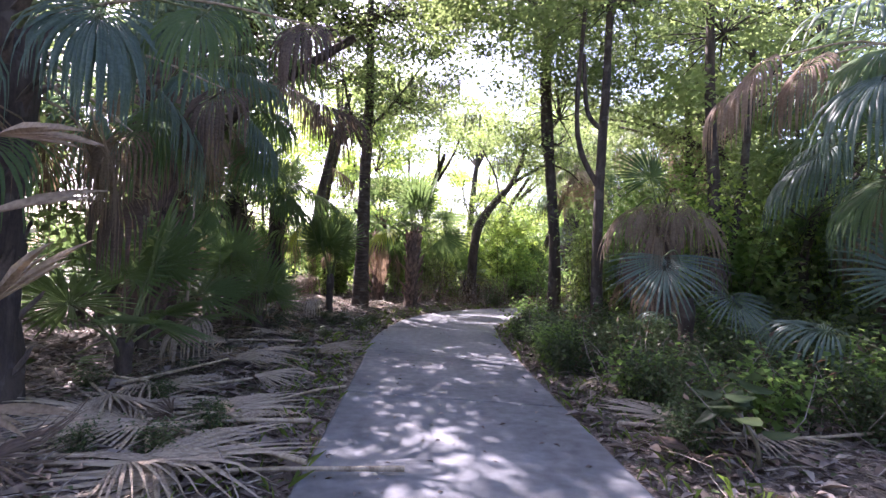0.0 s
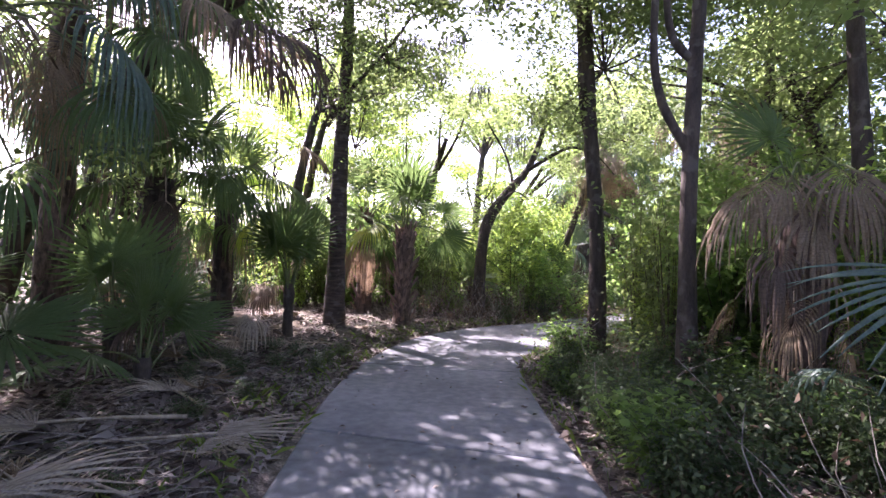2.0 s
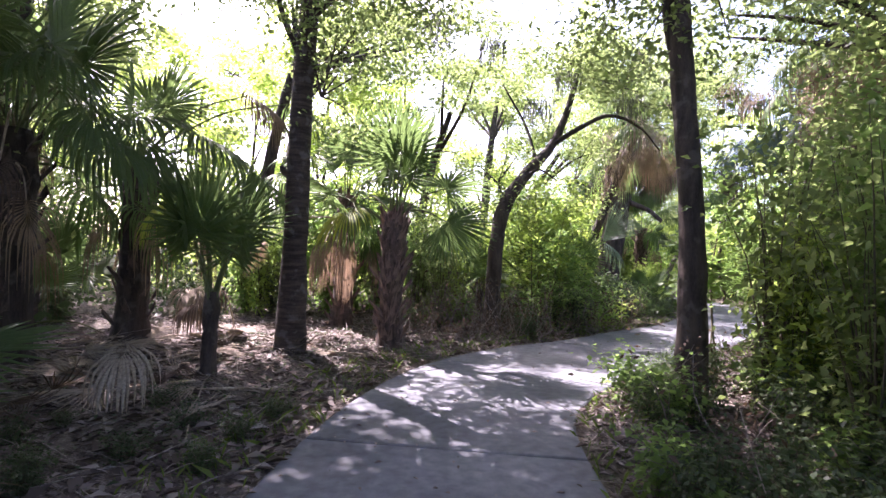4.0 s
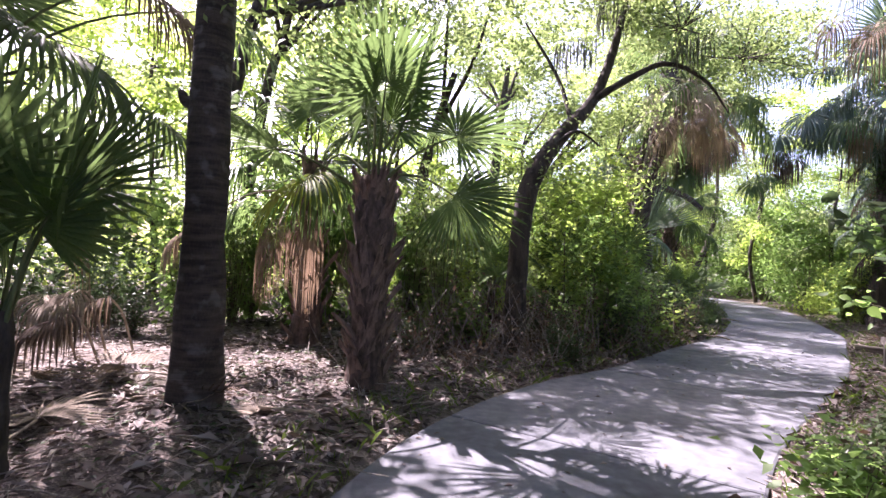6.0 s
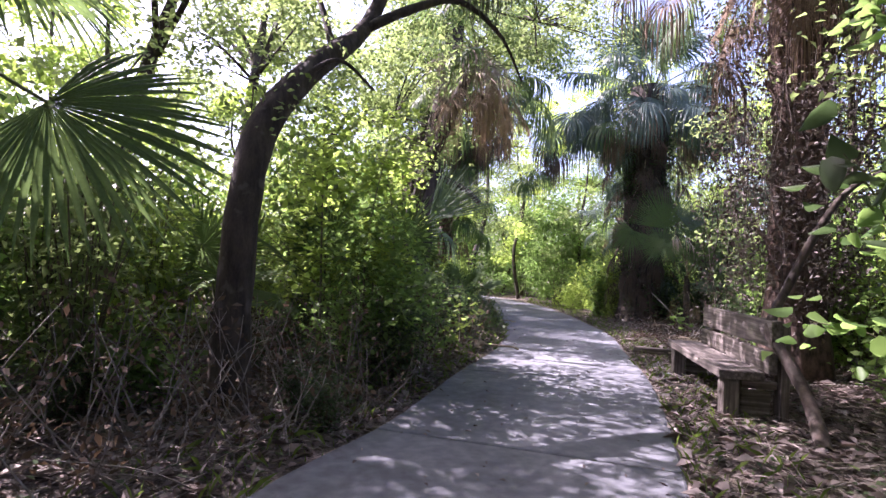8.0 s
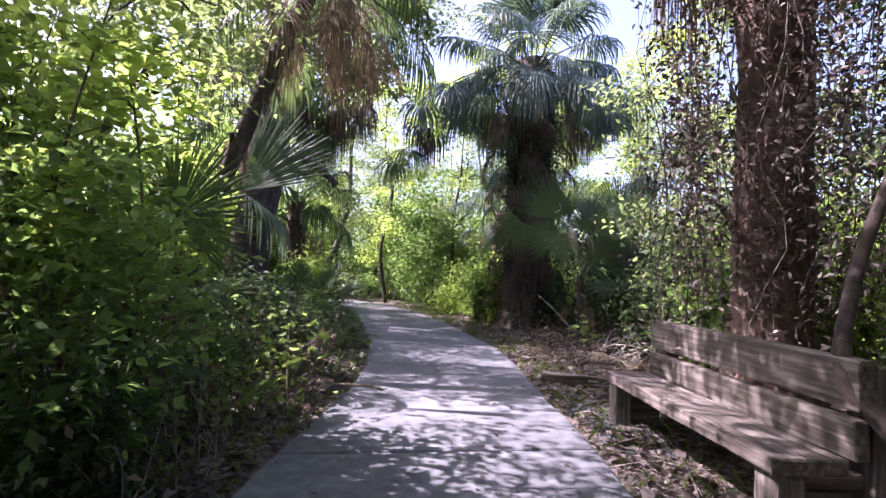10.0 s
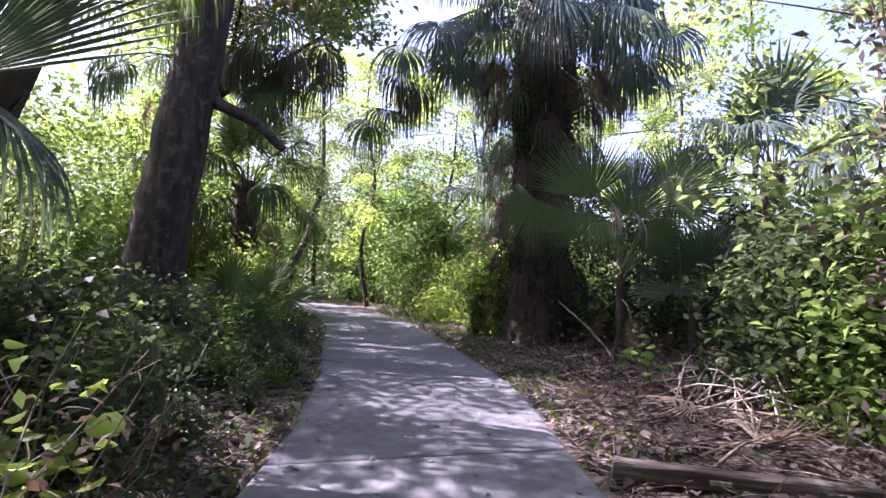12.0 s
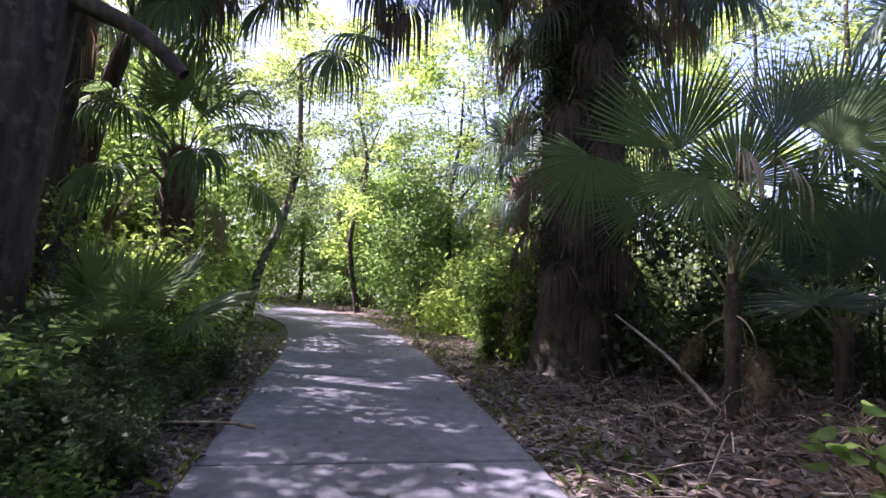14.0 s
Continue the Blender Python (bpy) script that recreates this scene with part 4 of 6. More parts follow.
for k, (hub, r_, up, sp, dr, bl) in enumerate([((12.45, 25.2, 3.1), 1.05, (-0.15, 0.5, -0.9), 1.7, 0.5, PALM), ((13.1, 24.5, 3.15), 1.4, (-0.15, 0.2, 1.0), 1.15, 0.35, PALM), ((12.75, 23.4, 3.0), 1.0, (0.15, -0.1, 1.0), 0.8, 0.3, PALM_BLUE),
                                               ((13.3, 23.1, 3.0), 1.2, (0.35, -0.75, 0.5), 1.5, 0.7, PALM), ((13.9, 23.3, 3.2), 1.3, (0.3, -0.5, 1.0), 1.3, 0.4, PALM), ((12.8, 24.1, 2.8), 1.0, (-0.35, 0.3, -1.0), 1.3, 0.5, PALM),
                                               ((13.2, 23.5, 2.7), 1.0, (0.4, -0.5, -1.0), 1.2, 0.5, PALM), ((14.0, 24.2, 2.9), 1.2, (0.2, -0.2, 1.0), 1.5, 0.5, PALM), ((13.7, 25.2, 2.7), 1.0, (-0.3, 0.8, 0.5), 1.6, 0.6, PALM)]):
    open_fan(p, (13.35, 24.0, 1.5 + 0.05 * k), hub, r_, up, (-0.8, -0.45 + 0.25 * math.sin(3 * k), 0.3 + 0.35 * math.sin(2.3 * k)), bl, 860 + k, sp, 38, dr, ragged=0.2)
for k, (tip, az) in enumerate([((12.3, 23.55, 2.9), 2.6), ((12.45, 23.3, 2.8), 3.2)]):
    reach_frond(p, (13.35, 24.0, 1.9), tip, 0.6, 1.4, PALM_GREY, seed=875 + k, azimuth=az, spread=0.5, n=8, ragged=0.5, limp=1.0, label="pale broken dead frond tip")
p = palm(4.3, 23.6, 1.5, 0.09, (0, 0, 1, 1), SAW, 41, "fan palm with a large pale folded fan", size=1.0, name="fan_palm", group="low fan palms in the undergrowth")
open_fan(p, (4.3, 23.6, 1.6), (4.75, 22.8, 2.6), 1.4, (0.75, -0.35, 0.8), (-0.3, -0.9, 0.35), PALM_BLUE, 831, 0.6, 24, 0.15, ragged=0.2, label="pale folded sunlit fan")
reach_frond(p, (4.3, 23.6, 1.7), (4.8, 22.75, 2.55), 0.95, 1.2, PALM_BLUE, seed=832, azimuth=-2.2, limp=0.9, spread=1.3, n=26, ragged=0.3)
reach_frond(p, (4.3, 23.6, 1.7), (4.1, 22.6, 2.3), 0.9, 0.9, PALM, seed=833, azimuth=2.6, limp=0.7, spread=1.6)
p = palm(3.5, 21.9, 1.0, 0.08, (2, 2, 0, 1), SAW, 42, "low fan palm with stiff green fans", size=0.9, name="fan_palm", group="low fan palms in the undergrowth")
open_fan(p, (3.5, 21.9, 1.1), (3.8, 21.5, 2.1), 0.95, (0.3, -0.3, 0.6), (-0.5, -0.7, 0.5), PALM, 834, 1.8, 40, 0.4, label="broad green fan with the light behind it")

# ---- trees, in the order passed ----
tree(-2.38, 15.12, [(0, 0, 0), (0.0, 0, 2), (-0.03, 0.05, 4), (-0.05, 0.3, 6.5), (-0.2, 0.6, 10)], [0.26, 0.19, 0.18, 0.16, 0.13, 0.09],
     [([(-0.1, 0, 2.82), (-0.2, -0.05, 2.86), (-0.27, -0.05, 2.95)], [0.07, 0.06, 0.035]), ([(-0.03, 0.1, 4.6), (-0.5, 0.2, 5.6), (-0.9, 0.2, 7.2)], [0.06, 0.03]), ([(0.0, 0.2, 5.4), (0.8, 0.3, 6.4), (1.6, 0.2, 7.5)], [0.05, 0.025])],
     [(0.3, 0, 4.3, 0.5, 0.9, 1600), (0.9, 0.5, 6.5, 1.3, 1.0, 4500), (-0.8, 0, 7, 1.0, 0.8, 2600), (0.2, 0, 9, 2.0, 1.0, 6000)], LEAF_OAK, 0.1, 61, "straight dark-barked tree with pale lichen patches", BARK_RINGED)
tree(2.85, 13.0, [(0, 0, 0), (-0.02, 0, 2), (-0.2, 0, 4), (-0.4, 0, 7), (-0.4, 0, 10)], [0.19, 0.14, 0.13, 0.11, 0.07],
     [([(-0.1, 0, 3.6), (-0.36, 0.05, 4.6), (-0.5, 0, 6.5)], [0.08, 0.05])], [(0, 0, 5.5, 1.2, 1.2, 4500), (0.9, 0.6, 7.0, 1.4, 1.1, 4000), (-0.6, 0.4, 8.5, 1.9, 1.1, 6000)], LEAF_OAK, 0.1, 62, "slim tree with a knobbly lichen-spotted trunk", BARK_DARK)
tree(2.95, 9.7, [(0, 0, 0), (-0.03, 0, 2), (0, 0, 4), (0.05, 0, 5), (0.1, 0, 8)], [0.13, 0.095, 0.088, 0.08, 0.05],
     [([(-0.02, 0, 3.0), (-0.38, 0.05, 3.7), (-0.5, 0, 4.6), (-0.4, 0, 6.5)], [0.06, 0.04]), ([(0.02, 0, 4.1), (-0.3, 0, 4.5), (-0.4, 0, 5.6)], [0.055, 0.035])],
     [(0.3, 0.3, 7.0, 1.7, 1.1, 7000)], LEAF_OAK, 0.09, 63, "dark tree that forks into curved limbs", BARK_DARK)
tree(5.5, 10.2, [(0, 0, 0), (-0.1, 0, 1.4), (-0.12, 0, 3), (-0.25, 0, 5), (-0.3, 0, 8)], [0.2, 0.16, 0.12, 0.1, 0.06],
     [([(-0.02, 0, 1.0), (0.2, 0, 1.9), (0.45, 0, 3.4), (0.6, 0, 6)], [0.11, 0.06])], [(0, 0, 6.5, 1.8, 1.4, 6500)], LEAF_OAK, 0.1, 64, "forked dark tree behind the palms", BARK_DARK)
tree(7.0, 14.6, [(0, 0, 0), (0.03, 0, 3), (-0.1, 0, 6), (0, 0, 9)], [0.14, 0.11, 0.09, 0.05],
     [([(0, 0, 4), (0.5, 0, 5), (1.0, 0, 6)], [0.05, 0.02])], [(0, 0, 4.2, 1.2, 1.0, 3500), (0, 0, 6.5, 1.7, 1.4, 6000)], LEAF_OAK, 0.1, 65, "slender tree in the thicket", BARK_DARK)
tree(1.1, 18.9, [(0, 0, 0), (0.0, 0.0, 1.2), (0.05, 0.05, 2.2), (0.2, 0.2, 2.95), (0.7, 0.6, 3.75), (1.5, 1.3, 4.75), (2.0, 1.7, 6.0), (2.4, 2.2, 7.5)], [0.21, 0.17, 0.165, 0.17, 0.15, 0.11, 0.08, 0.05],
     [([(1.4, 1.25, 4.65), (2.2, 1.3, 5.2), (3.0, 1.5, 5.6), (3.9, 1.8, 5.4), (4.6, 2.2, 4.9)], [0.08, 0.05, 0.015]), ([(0.5, 0.4, 3.5), (1.0, 0.5, 3.9), (1.5, 0.7, 3.7)], [0.04, 0.015]), ([(1.0, 0.9, 4.2), (0.8, 1.4, 5.2), (0.2, 1.8, 6.4)], [0.05, 0.02])],
     [(2.1, 2.2, 7.4, 1.2, 0.8, 4000), (3.4, 1.9, 6.7, 1.2, 0.6, 3500), (4.9, 2.3, 6.3, 1.2, 0.7, 3500), (0.1, 0.9, 3.8, 0.6, 0.8, 1800), (2.4, 2.6, 4.2, 0.7, 0.9, 1800)], LEAF_OAK, 0.09, 66, "crooked leaning oak that arches towards the path", BARK_DARK)
tree(6.8, 29.4, [(0, 0, 0), (0.2, -0.1, 2), (0.5, -0.3, 4.5), (0.8, -0.5, 7), (1.2, -0.7, 11)], [0.62, 0.5, 0.44, 0.38, 0.28],
     [([(0.7, -0.4, 4.6), (1.4, -1.0, 4.2), (1.9, -1.3, 3.7)], [0.13, 0.1, 0.08])], [(1, -1, 10, 3.4, 1.5, 9000)], LEAF_OAK, 0.12, 67, "massive dark oak with mottled bark and a sawn stub", BARK_DARK)
tree(12.3, 36.5, [(0, 0, 0), (0.3, 0, 1.5), (0.9, 0, 3), (1.3, 0, 5), (1.2, 0, 8)], [0.16, 0.13, 0.11, 0.06], [], [(1.2, 0, 4.6, 1.4, 1.3, 4500), (1.2, 0, 7.5, 2, 1.6, 5000)], LEAF_OAK, 0.13, 68, "slender leaning tree by the sunny bend", BARK)

# ---- woodland behind ----
rng = np.random.default_rng(11)


def back_tree(x, y, h, seed, leaf, n=7000, leaf_size=0.13):
    r_ = np.random.default_rng(seed)
    lx, ly = r_.uniform(-0.6, 0.6, 2)
    crowns = [(lx * u + r_.uniform(-1, 1), ly * u + r_.uniform(-1, 1), h * u, 1.0 + 1.4 * u, 0.8, int(n * w)) for u, w in ((0.25, 0.12), (0.42, 0.15), (0.6, 0.2), (0.8, 0.26), (1.0, 0.27))]
    tree(x, y, [(0, 0, 0), (lx * 0.9 + r_.uniform(-.3, .3), ly * 0.3, h * 0.25), (lx * 0.3 + r_.uniform(-.3, .3), ly * 0.5, h * 0.5), (lx + r_.uniform(-.3, .3), ly, h * 0.75), (lx, ly, h)], [0.11, 0.08, 0.06, 0.03], [([(lx * 0.4, ly * 0.4, h * 0.45), (lx + 0.7, ly, h * 0.6), (lx + 1.4, ly + 0.3, h * 0.72)], [0.05, 0.02])],
         crowns, leaf, leaf_size, seed, "slim woodland tree with airy foliage", BARK_DARK, group="woodland trees behind the path")


SPOTS = [(-12, 21, 8), (-11, 27, 6), (-13, 12, 9), (-11, 5, 9), (-6.5, 1, 8.5), (-5, -4, 9), (6, -1, 9), (9, 4, 9), (12, 7, 9), (9.5, 12, 8), (13, 13, 8), (-5.4, 6.3, 9.5), (-9.6, 19.0, 7), (-6.9, 13.2, 9),
         (-6.2, 9.3, 9.5), (17, 16, 8), (20, 27, 8), (18, 35, 8), (21, 33, 9), (11, 46, 8), (18, 42, 8), (8, 40, 8), (-3, -8, 9), (4, -9, 9),
         (24, 21, 9), (-16, 17, 9), (2, 38, 9), (16, 47, 9), (10.3, 15.3, 8), (12.2, 19.4, 8), (22, 40, 9), (14, 50, 9), (5, 46, 8), (8.3, 12.4, 6.5), (7.4, 10.2, 6.5)]
for i, (x, y, h) in enumerate(SPOTS):
    near_path = float(path_off(x, y)[0]) < 7
    back_tree(x, y, h, 300 + i, LEAF_OAK, 6500 if near_path else 4500, 0.14 if near_path else 0.19)

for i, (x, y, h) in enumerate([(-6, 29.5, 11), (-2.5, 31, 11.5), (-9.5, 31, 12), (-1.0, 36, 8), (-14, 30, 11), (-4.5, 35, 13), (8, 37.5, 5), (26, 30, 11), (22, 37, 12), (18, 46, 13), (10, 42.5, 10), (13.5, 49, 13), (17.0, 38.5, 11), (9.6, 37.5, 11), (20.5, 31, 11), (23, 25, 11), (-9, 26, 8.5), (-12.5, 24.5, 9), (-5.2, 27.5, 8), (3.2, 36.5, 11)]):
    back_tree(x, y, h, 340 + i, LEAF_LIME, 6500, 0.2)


def canopy_tree(x, y, lean, x0, x1, y0, y1, z, clumps, seed, leaf=None, size=0.18, boughs=7):
    """A tall tree added for shade; its flat crown spreads over the ground from x0 to x1 and y0 to y1."""
    rg = np.random.default_rng(seed)
    t_ = thing("tree", x, y, z=float(land(x, y)[0]) - 0.05, label="tall added tree whose high boughs shade the path", category="tree", group="woodland trees behind the path")
    v, f_ = limb([(0, 0, 0), (lean[0] * 0.15, lean[1] * 0.15, z * 0.36), (lean[0] * 0.5, lean[1] * 0.5, z * 0.68), (lean[0], lean[1], z - 0.5)], [0.22, 0.19, 0.15, 0.09], 12, seed, 26, 0.07)
    piece("trunk", mesh_of("trunk", v, f_, BARK_DARK, True), t_)
    c_ = np.stack([rg.uniform(x0, x1, clumps) - x, rg.uniform(y0, y1, clumps) - y, z + rg.uniform(-0.9, 1.2, clumps)], 1)
    for i in range(boughs):
        e = c_[i * (clumps // boughs)]
        v, f_ = limb([(lean[0] * 0.75, lean[1] * 0.75, z * 0.76), (e[0] * 0.6 + lean[0] * 0.3, e[1] * 0.6 + lean[1] * 0.3, z - 0.6), tuple(e)], [0.08, 0.05, 0.015], 6, seed + i, 12)
        piece("limb", mesh_of("limb", v, f_, BARK_DARK, True), t_)
    cs = np.repeat(c_, 110, axis=0) + rg.normal(size=(clumps * 110, 3)) * (0.33, 0.33, 0.16)
    v, f_ = leaves(cs, size, rg, 0.55, 0.6)
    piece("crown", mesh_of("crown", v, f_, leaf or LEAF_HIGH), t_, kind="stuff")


# added crowns, mostly out of view, set towards the sun to dapple the path
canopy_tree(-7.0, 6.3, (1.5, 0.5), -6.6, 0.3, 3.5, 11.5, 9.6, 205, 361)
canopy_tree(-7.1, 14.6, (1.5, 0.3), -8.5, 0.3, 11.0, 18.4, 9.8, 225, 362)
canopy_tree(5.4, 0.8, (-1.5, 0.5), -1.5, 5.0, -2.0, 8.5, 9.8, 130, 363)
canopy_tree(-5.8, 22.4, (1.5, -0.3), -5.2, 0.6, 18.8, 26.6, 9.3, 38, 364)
canopy_tree(1.4, 28.9, (0.5, 0.6), -0.6, 3.4, 28.0, 33.8, 9.3, 60, 367, LEAF_OAK)
canopy_tree(-1.3, 26.6, (1.2, -1.6), -2.5, 4.2, 20.4, 25.4, 7.3, 60, 371, LEAF_OAK, 0.15, 2)
canopy_tree(3.1, 34.9, (2.0, -3.5), 3.2, 7.4, 27.6, 33.4, 7.5, 62, 372, LEAF_OAK, 0.15, 3)
canopy_tree(9.4, 15.4, (-2.2, -0.8), 3.8, 10.0, 11.0, 18.0, 6.6, 75, 373, LEAF_OAK, 0.14)
canopy_tree(-7.9, 12.6, (5.6, -0.6), -1.4, 3.6, 8.6, 14.8, 7.2, 65, 374, LEAF_OAK, 0.14, 0)
canopy_tree(7.6, 32.0, (0.6, -1.6), 6.2, 12.6, 28.2, 33.2, 10.2, 120, 368, LEAF_OAK)
canopy_tree(-6.3, 25.6, (1.5, -0.6), -5.6, -1.8, 22.6, 26.2, 9.4, 25, 366, LEAF_OAK)
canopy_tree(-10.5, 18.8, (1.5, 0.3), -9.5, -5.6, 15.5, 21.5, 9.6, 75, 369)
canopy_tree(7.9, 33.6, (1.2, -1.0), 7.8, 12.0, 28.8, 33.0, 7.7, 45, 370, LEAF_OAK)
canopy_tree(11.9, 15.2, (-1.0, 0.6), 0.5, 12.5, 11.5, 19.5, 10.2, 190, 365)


def scatter(n, x0, x1, y0, y1, near, far, seed, keep=lambda x, y: True):
    r_ = np.random.default_rng(seed)
    out = []
    while len(out) < n:
        x, y = r_.uniform(x0, x1), r_.uniform(y0, y1)
        o = float(path_off(x, y)[0])
        if near < o < far and keep(x, y):
            out.append((x, y, o, r_))
    return out


def clearing(x, y):
    """Open leafy floor on the outer side of the bend."""
    return not (-7.0 < x < 1.2 and 12.2 < y < 18.2) and not (-3.5 < x < 0 and y < 12.2) and not (3.2 < x < 9.9 and 14.7 < y < 21)


def left_thicket(x, y):
    return x < 6 and y > 17


# low growth at the path's right edge and in the thickets
for i, (x, y, o, r_) in enumerate(scatter(62, 1.4, 9, 4.6, 19, 0.25, 3.0, 21, clearing)):
    shrub("dark" if i % 5 else "vine", x, y, r_.uniform(0.35, 0.75), i)
for i, (x, y, o, r_) in enumerate(scatter(45, 3.0, 14, 9, 22, 1.6, 7, 22, lambda x, y: clearing(x, y) and not (9.5 < x < 14 and 19.5 < y))):
    shrub(("oak", "vine", "lime")[i % 3], x, y, r_.uniform(1.4, 2.6), i, 1.3)
for i, (x, y, o, r_) in enumerate(scatter(38, -1, 11, 17.5, 31, 0.3, 2.6, 23, lambda x, y: clearing(x, y) and y - 17 > 0.9 * (x - 1) and not (x > 4.6 and y > 22.5 and path_off(x, y)[0] < 1.3))):
    shrub(("vine", "dark", "dark")[i % 3], x, y, r_.uniform(0.5, 1.1), i)
for i, (x, y, o, r_) in enumerate(scatter(50, -7, 12, 18.5, 35, 2.0, 7.5, 24, lambda x, y: y - 17 > 0.9 * (x - 1) and not (4.2 < x < 8.4 and 22 < y < 30))):
    shrub(("lime", "oak", "vine", "vine")[i % 4], x, y, r_.uniform(1.5, 2.8), i, 1.35)
for i, (x, y, o, r_) in enumerate(scatter(38, 10, 24, 20, 40, 0.6, 7, 25, lambda x, y: y - 17 < 0.9 * (x - 1) and not (9 < x < 17 and 18 < y < 26.5))):
    shrub(("vine", "dark", "lime")[i % 3], x, y, r_.uniform(1.0, 2.1), i, 1.2)
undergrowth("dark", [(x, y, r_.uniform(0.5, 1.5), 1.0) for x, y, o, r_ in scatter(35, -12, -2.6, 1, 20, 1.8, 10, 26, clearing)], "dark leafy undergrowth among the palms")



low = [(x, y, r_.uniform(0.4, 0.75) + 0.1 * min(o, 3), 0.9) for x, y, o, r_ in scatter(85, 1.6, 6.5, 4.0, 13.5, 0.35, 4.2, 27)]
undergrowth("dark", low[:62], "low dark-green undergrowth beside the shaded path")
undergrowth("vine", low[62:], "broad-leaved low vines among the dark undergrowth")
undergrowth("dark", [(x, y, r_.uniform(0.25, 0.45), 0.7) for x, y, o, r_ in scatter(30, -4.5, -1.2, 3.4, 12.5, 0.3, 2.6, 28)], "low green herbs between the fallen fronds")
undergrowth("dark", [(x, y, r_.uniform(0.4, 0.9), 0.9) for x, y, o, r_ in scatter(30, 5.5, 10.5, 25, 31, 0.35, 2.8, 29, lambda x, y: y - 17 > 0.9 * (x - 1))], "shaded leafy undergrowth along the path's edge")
undergrowth("vine", [(x, y, r_.uniform(0.3, 0.7), 0.9) for x, y, o, r_ in scatter(14, 5.5, 10.5, 24.6, 31, 0.3, 2.0, 30, lambda x, y: y - 17 > 0.9 * (x - 1))], "broad-leaved low vines along the path's edge")

for i, (x, y, size) in enumerate([(7.1, 25.4, 0.6), (7.6, 26.4, 0.7), (7.0, 24.4, 0.55), (8.2, 27.6, 0.7), (6.5, 25.2, 0.8), (7.2, 27.2, 0.9), (6.2, 23.6, 0.5), (7.75, 25.6, 0.45), (8.1, 26.2, 0.45), (8.5, 27.0, 0.5), (8.9, 27.9, 0.55), (7.4, 25.9, 0.6)]):
    shrub("dark", x, y, size, i)

# lime leaves give these shrubs a sunlit look by colour
for i, (x, y, size) in enumerate([(8.3, 30.0, 0.9), (9.0, 31.0, 1.1), (8.0, 31.4, 1.2), (9.6, 30.4, 0.7)]):
    shrub("lime", x, y, size, i)


def thicket(name, leaf, x0, x1, y0, y1, top, n, size, seed, keep, label):
    """Far undergrowth as clumped foliage with ragged tops."""
    r_ = np.random.default_rng(seed)
    cx, cy = r_.uniform(x0, x1, 900), r_.uniform(y0, y1, 900)
    ok = keep(cx, cy) & (path_off(cx, cy) > 1.2)
    cx, cy = cx[ok], cy[ok]
    hs = top * r_.uniform(0.25, 1.0, len(cx))
    per = n // len(cx)
    k = np.repeat(np.arange(len(cx)), per)
    u = r_.uniform(0, 1, len(k)) ** 0.8
    wide = 1.1 * (1.15 - u)
    p_ = np.stack([cx[k] + r_.normal(size=len(k)) * wide, cy[k] + r_.normal(size=len(k)) * wide, land(cx, cy)[k] + u * hs[k] + r_.normal(size=len(k)) * 0.2], 1)
    p_ = p_[path_off(p_[:, 0], p_[:, 1]) > 0.35]
    p_[:, 2] = np.maximum(p_[:, 2], 0.2)
    v_, f2 = leaves(p_, size, r_, 0.6, 0.5)
    tagged(new(name, mesh_of(name, v_, f2, leaf)), label=label, category="undergrowth", kind="stuff")


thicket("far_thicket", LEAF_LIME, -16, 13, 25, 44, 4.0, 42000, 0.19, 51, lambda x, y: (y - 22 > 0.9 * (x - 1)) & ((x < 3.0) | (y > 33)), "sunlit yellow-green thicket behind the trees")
thicket("far_thicket", LEAF_VINE, 4, 32, 34, 54, 9.5, 110000, 0.2, 52, lambda x, y: ((x > 15) | (y > 43) | (x < 12)) & (np.abs(x - 13.2 + (y - 40) * 0.4) > 1.3), "green thicket closing the end of the path")
thicket("side_thicket", LEAF_OAK, 12, 30, 6, 36, 4.5, 36000, 0.2, 53, lambda x, y: (x > 13 + (y - 10) * 0.12) & ((x > 17.5) | (y < 19)), "shaded green thicket behind the bench and palms")
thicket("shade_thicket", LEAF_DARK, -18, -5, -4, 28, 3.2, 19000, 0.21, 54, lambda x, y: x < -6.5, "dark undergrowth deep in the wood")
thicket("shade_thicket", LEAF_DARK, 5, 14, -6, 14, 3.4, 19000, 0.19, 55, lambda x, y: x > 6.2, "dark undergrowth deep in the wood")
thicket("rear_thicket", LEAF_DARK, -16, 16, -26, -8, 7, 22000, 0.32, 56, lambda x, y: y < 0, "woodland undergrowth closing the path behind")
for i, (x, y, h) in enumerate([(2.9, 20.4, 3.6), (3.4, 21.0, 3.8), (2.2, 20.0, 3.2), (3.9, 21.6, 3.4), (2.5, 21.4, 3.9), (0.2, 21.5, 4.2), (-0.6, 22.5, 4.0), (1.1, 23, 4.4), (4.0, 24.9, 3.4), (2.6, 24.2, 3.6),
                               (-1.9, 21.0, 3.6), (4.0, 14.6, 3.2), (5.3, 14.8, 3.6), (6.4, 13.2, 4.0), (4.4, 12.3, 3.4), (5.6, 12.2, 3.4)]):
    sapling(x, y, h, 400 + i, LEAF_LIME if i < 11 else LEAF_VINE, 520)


big_bush(17.7, 35.6, 1.9, 5.2, 8000, LEAF_VINE, 0.15, 901)
big_bush(19.6, 33.6, 1.8, 4.0, 5000, LEAF_VINE, 0.15, 902)
big_bush(15.9, 30.6, 0.8, 1.9, 2600, LEAF_LIME, 0.13, 903)
big_bush(16.6, 32.4, 0.9, 1.8, 2600, LEAF_LIME, 0.13, 904)
big_bush(10.4, 36.2, 1.5, 3.2, 5000, LEAF_LIME, 0.14, 905)
big_bush(9.2, 33.9, 1.3, 2.6, 4500, LEAF_LIME, 0.13, 906)
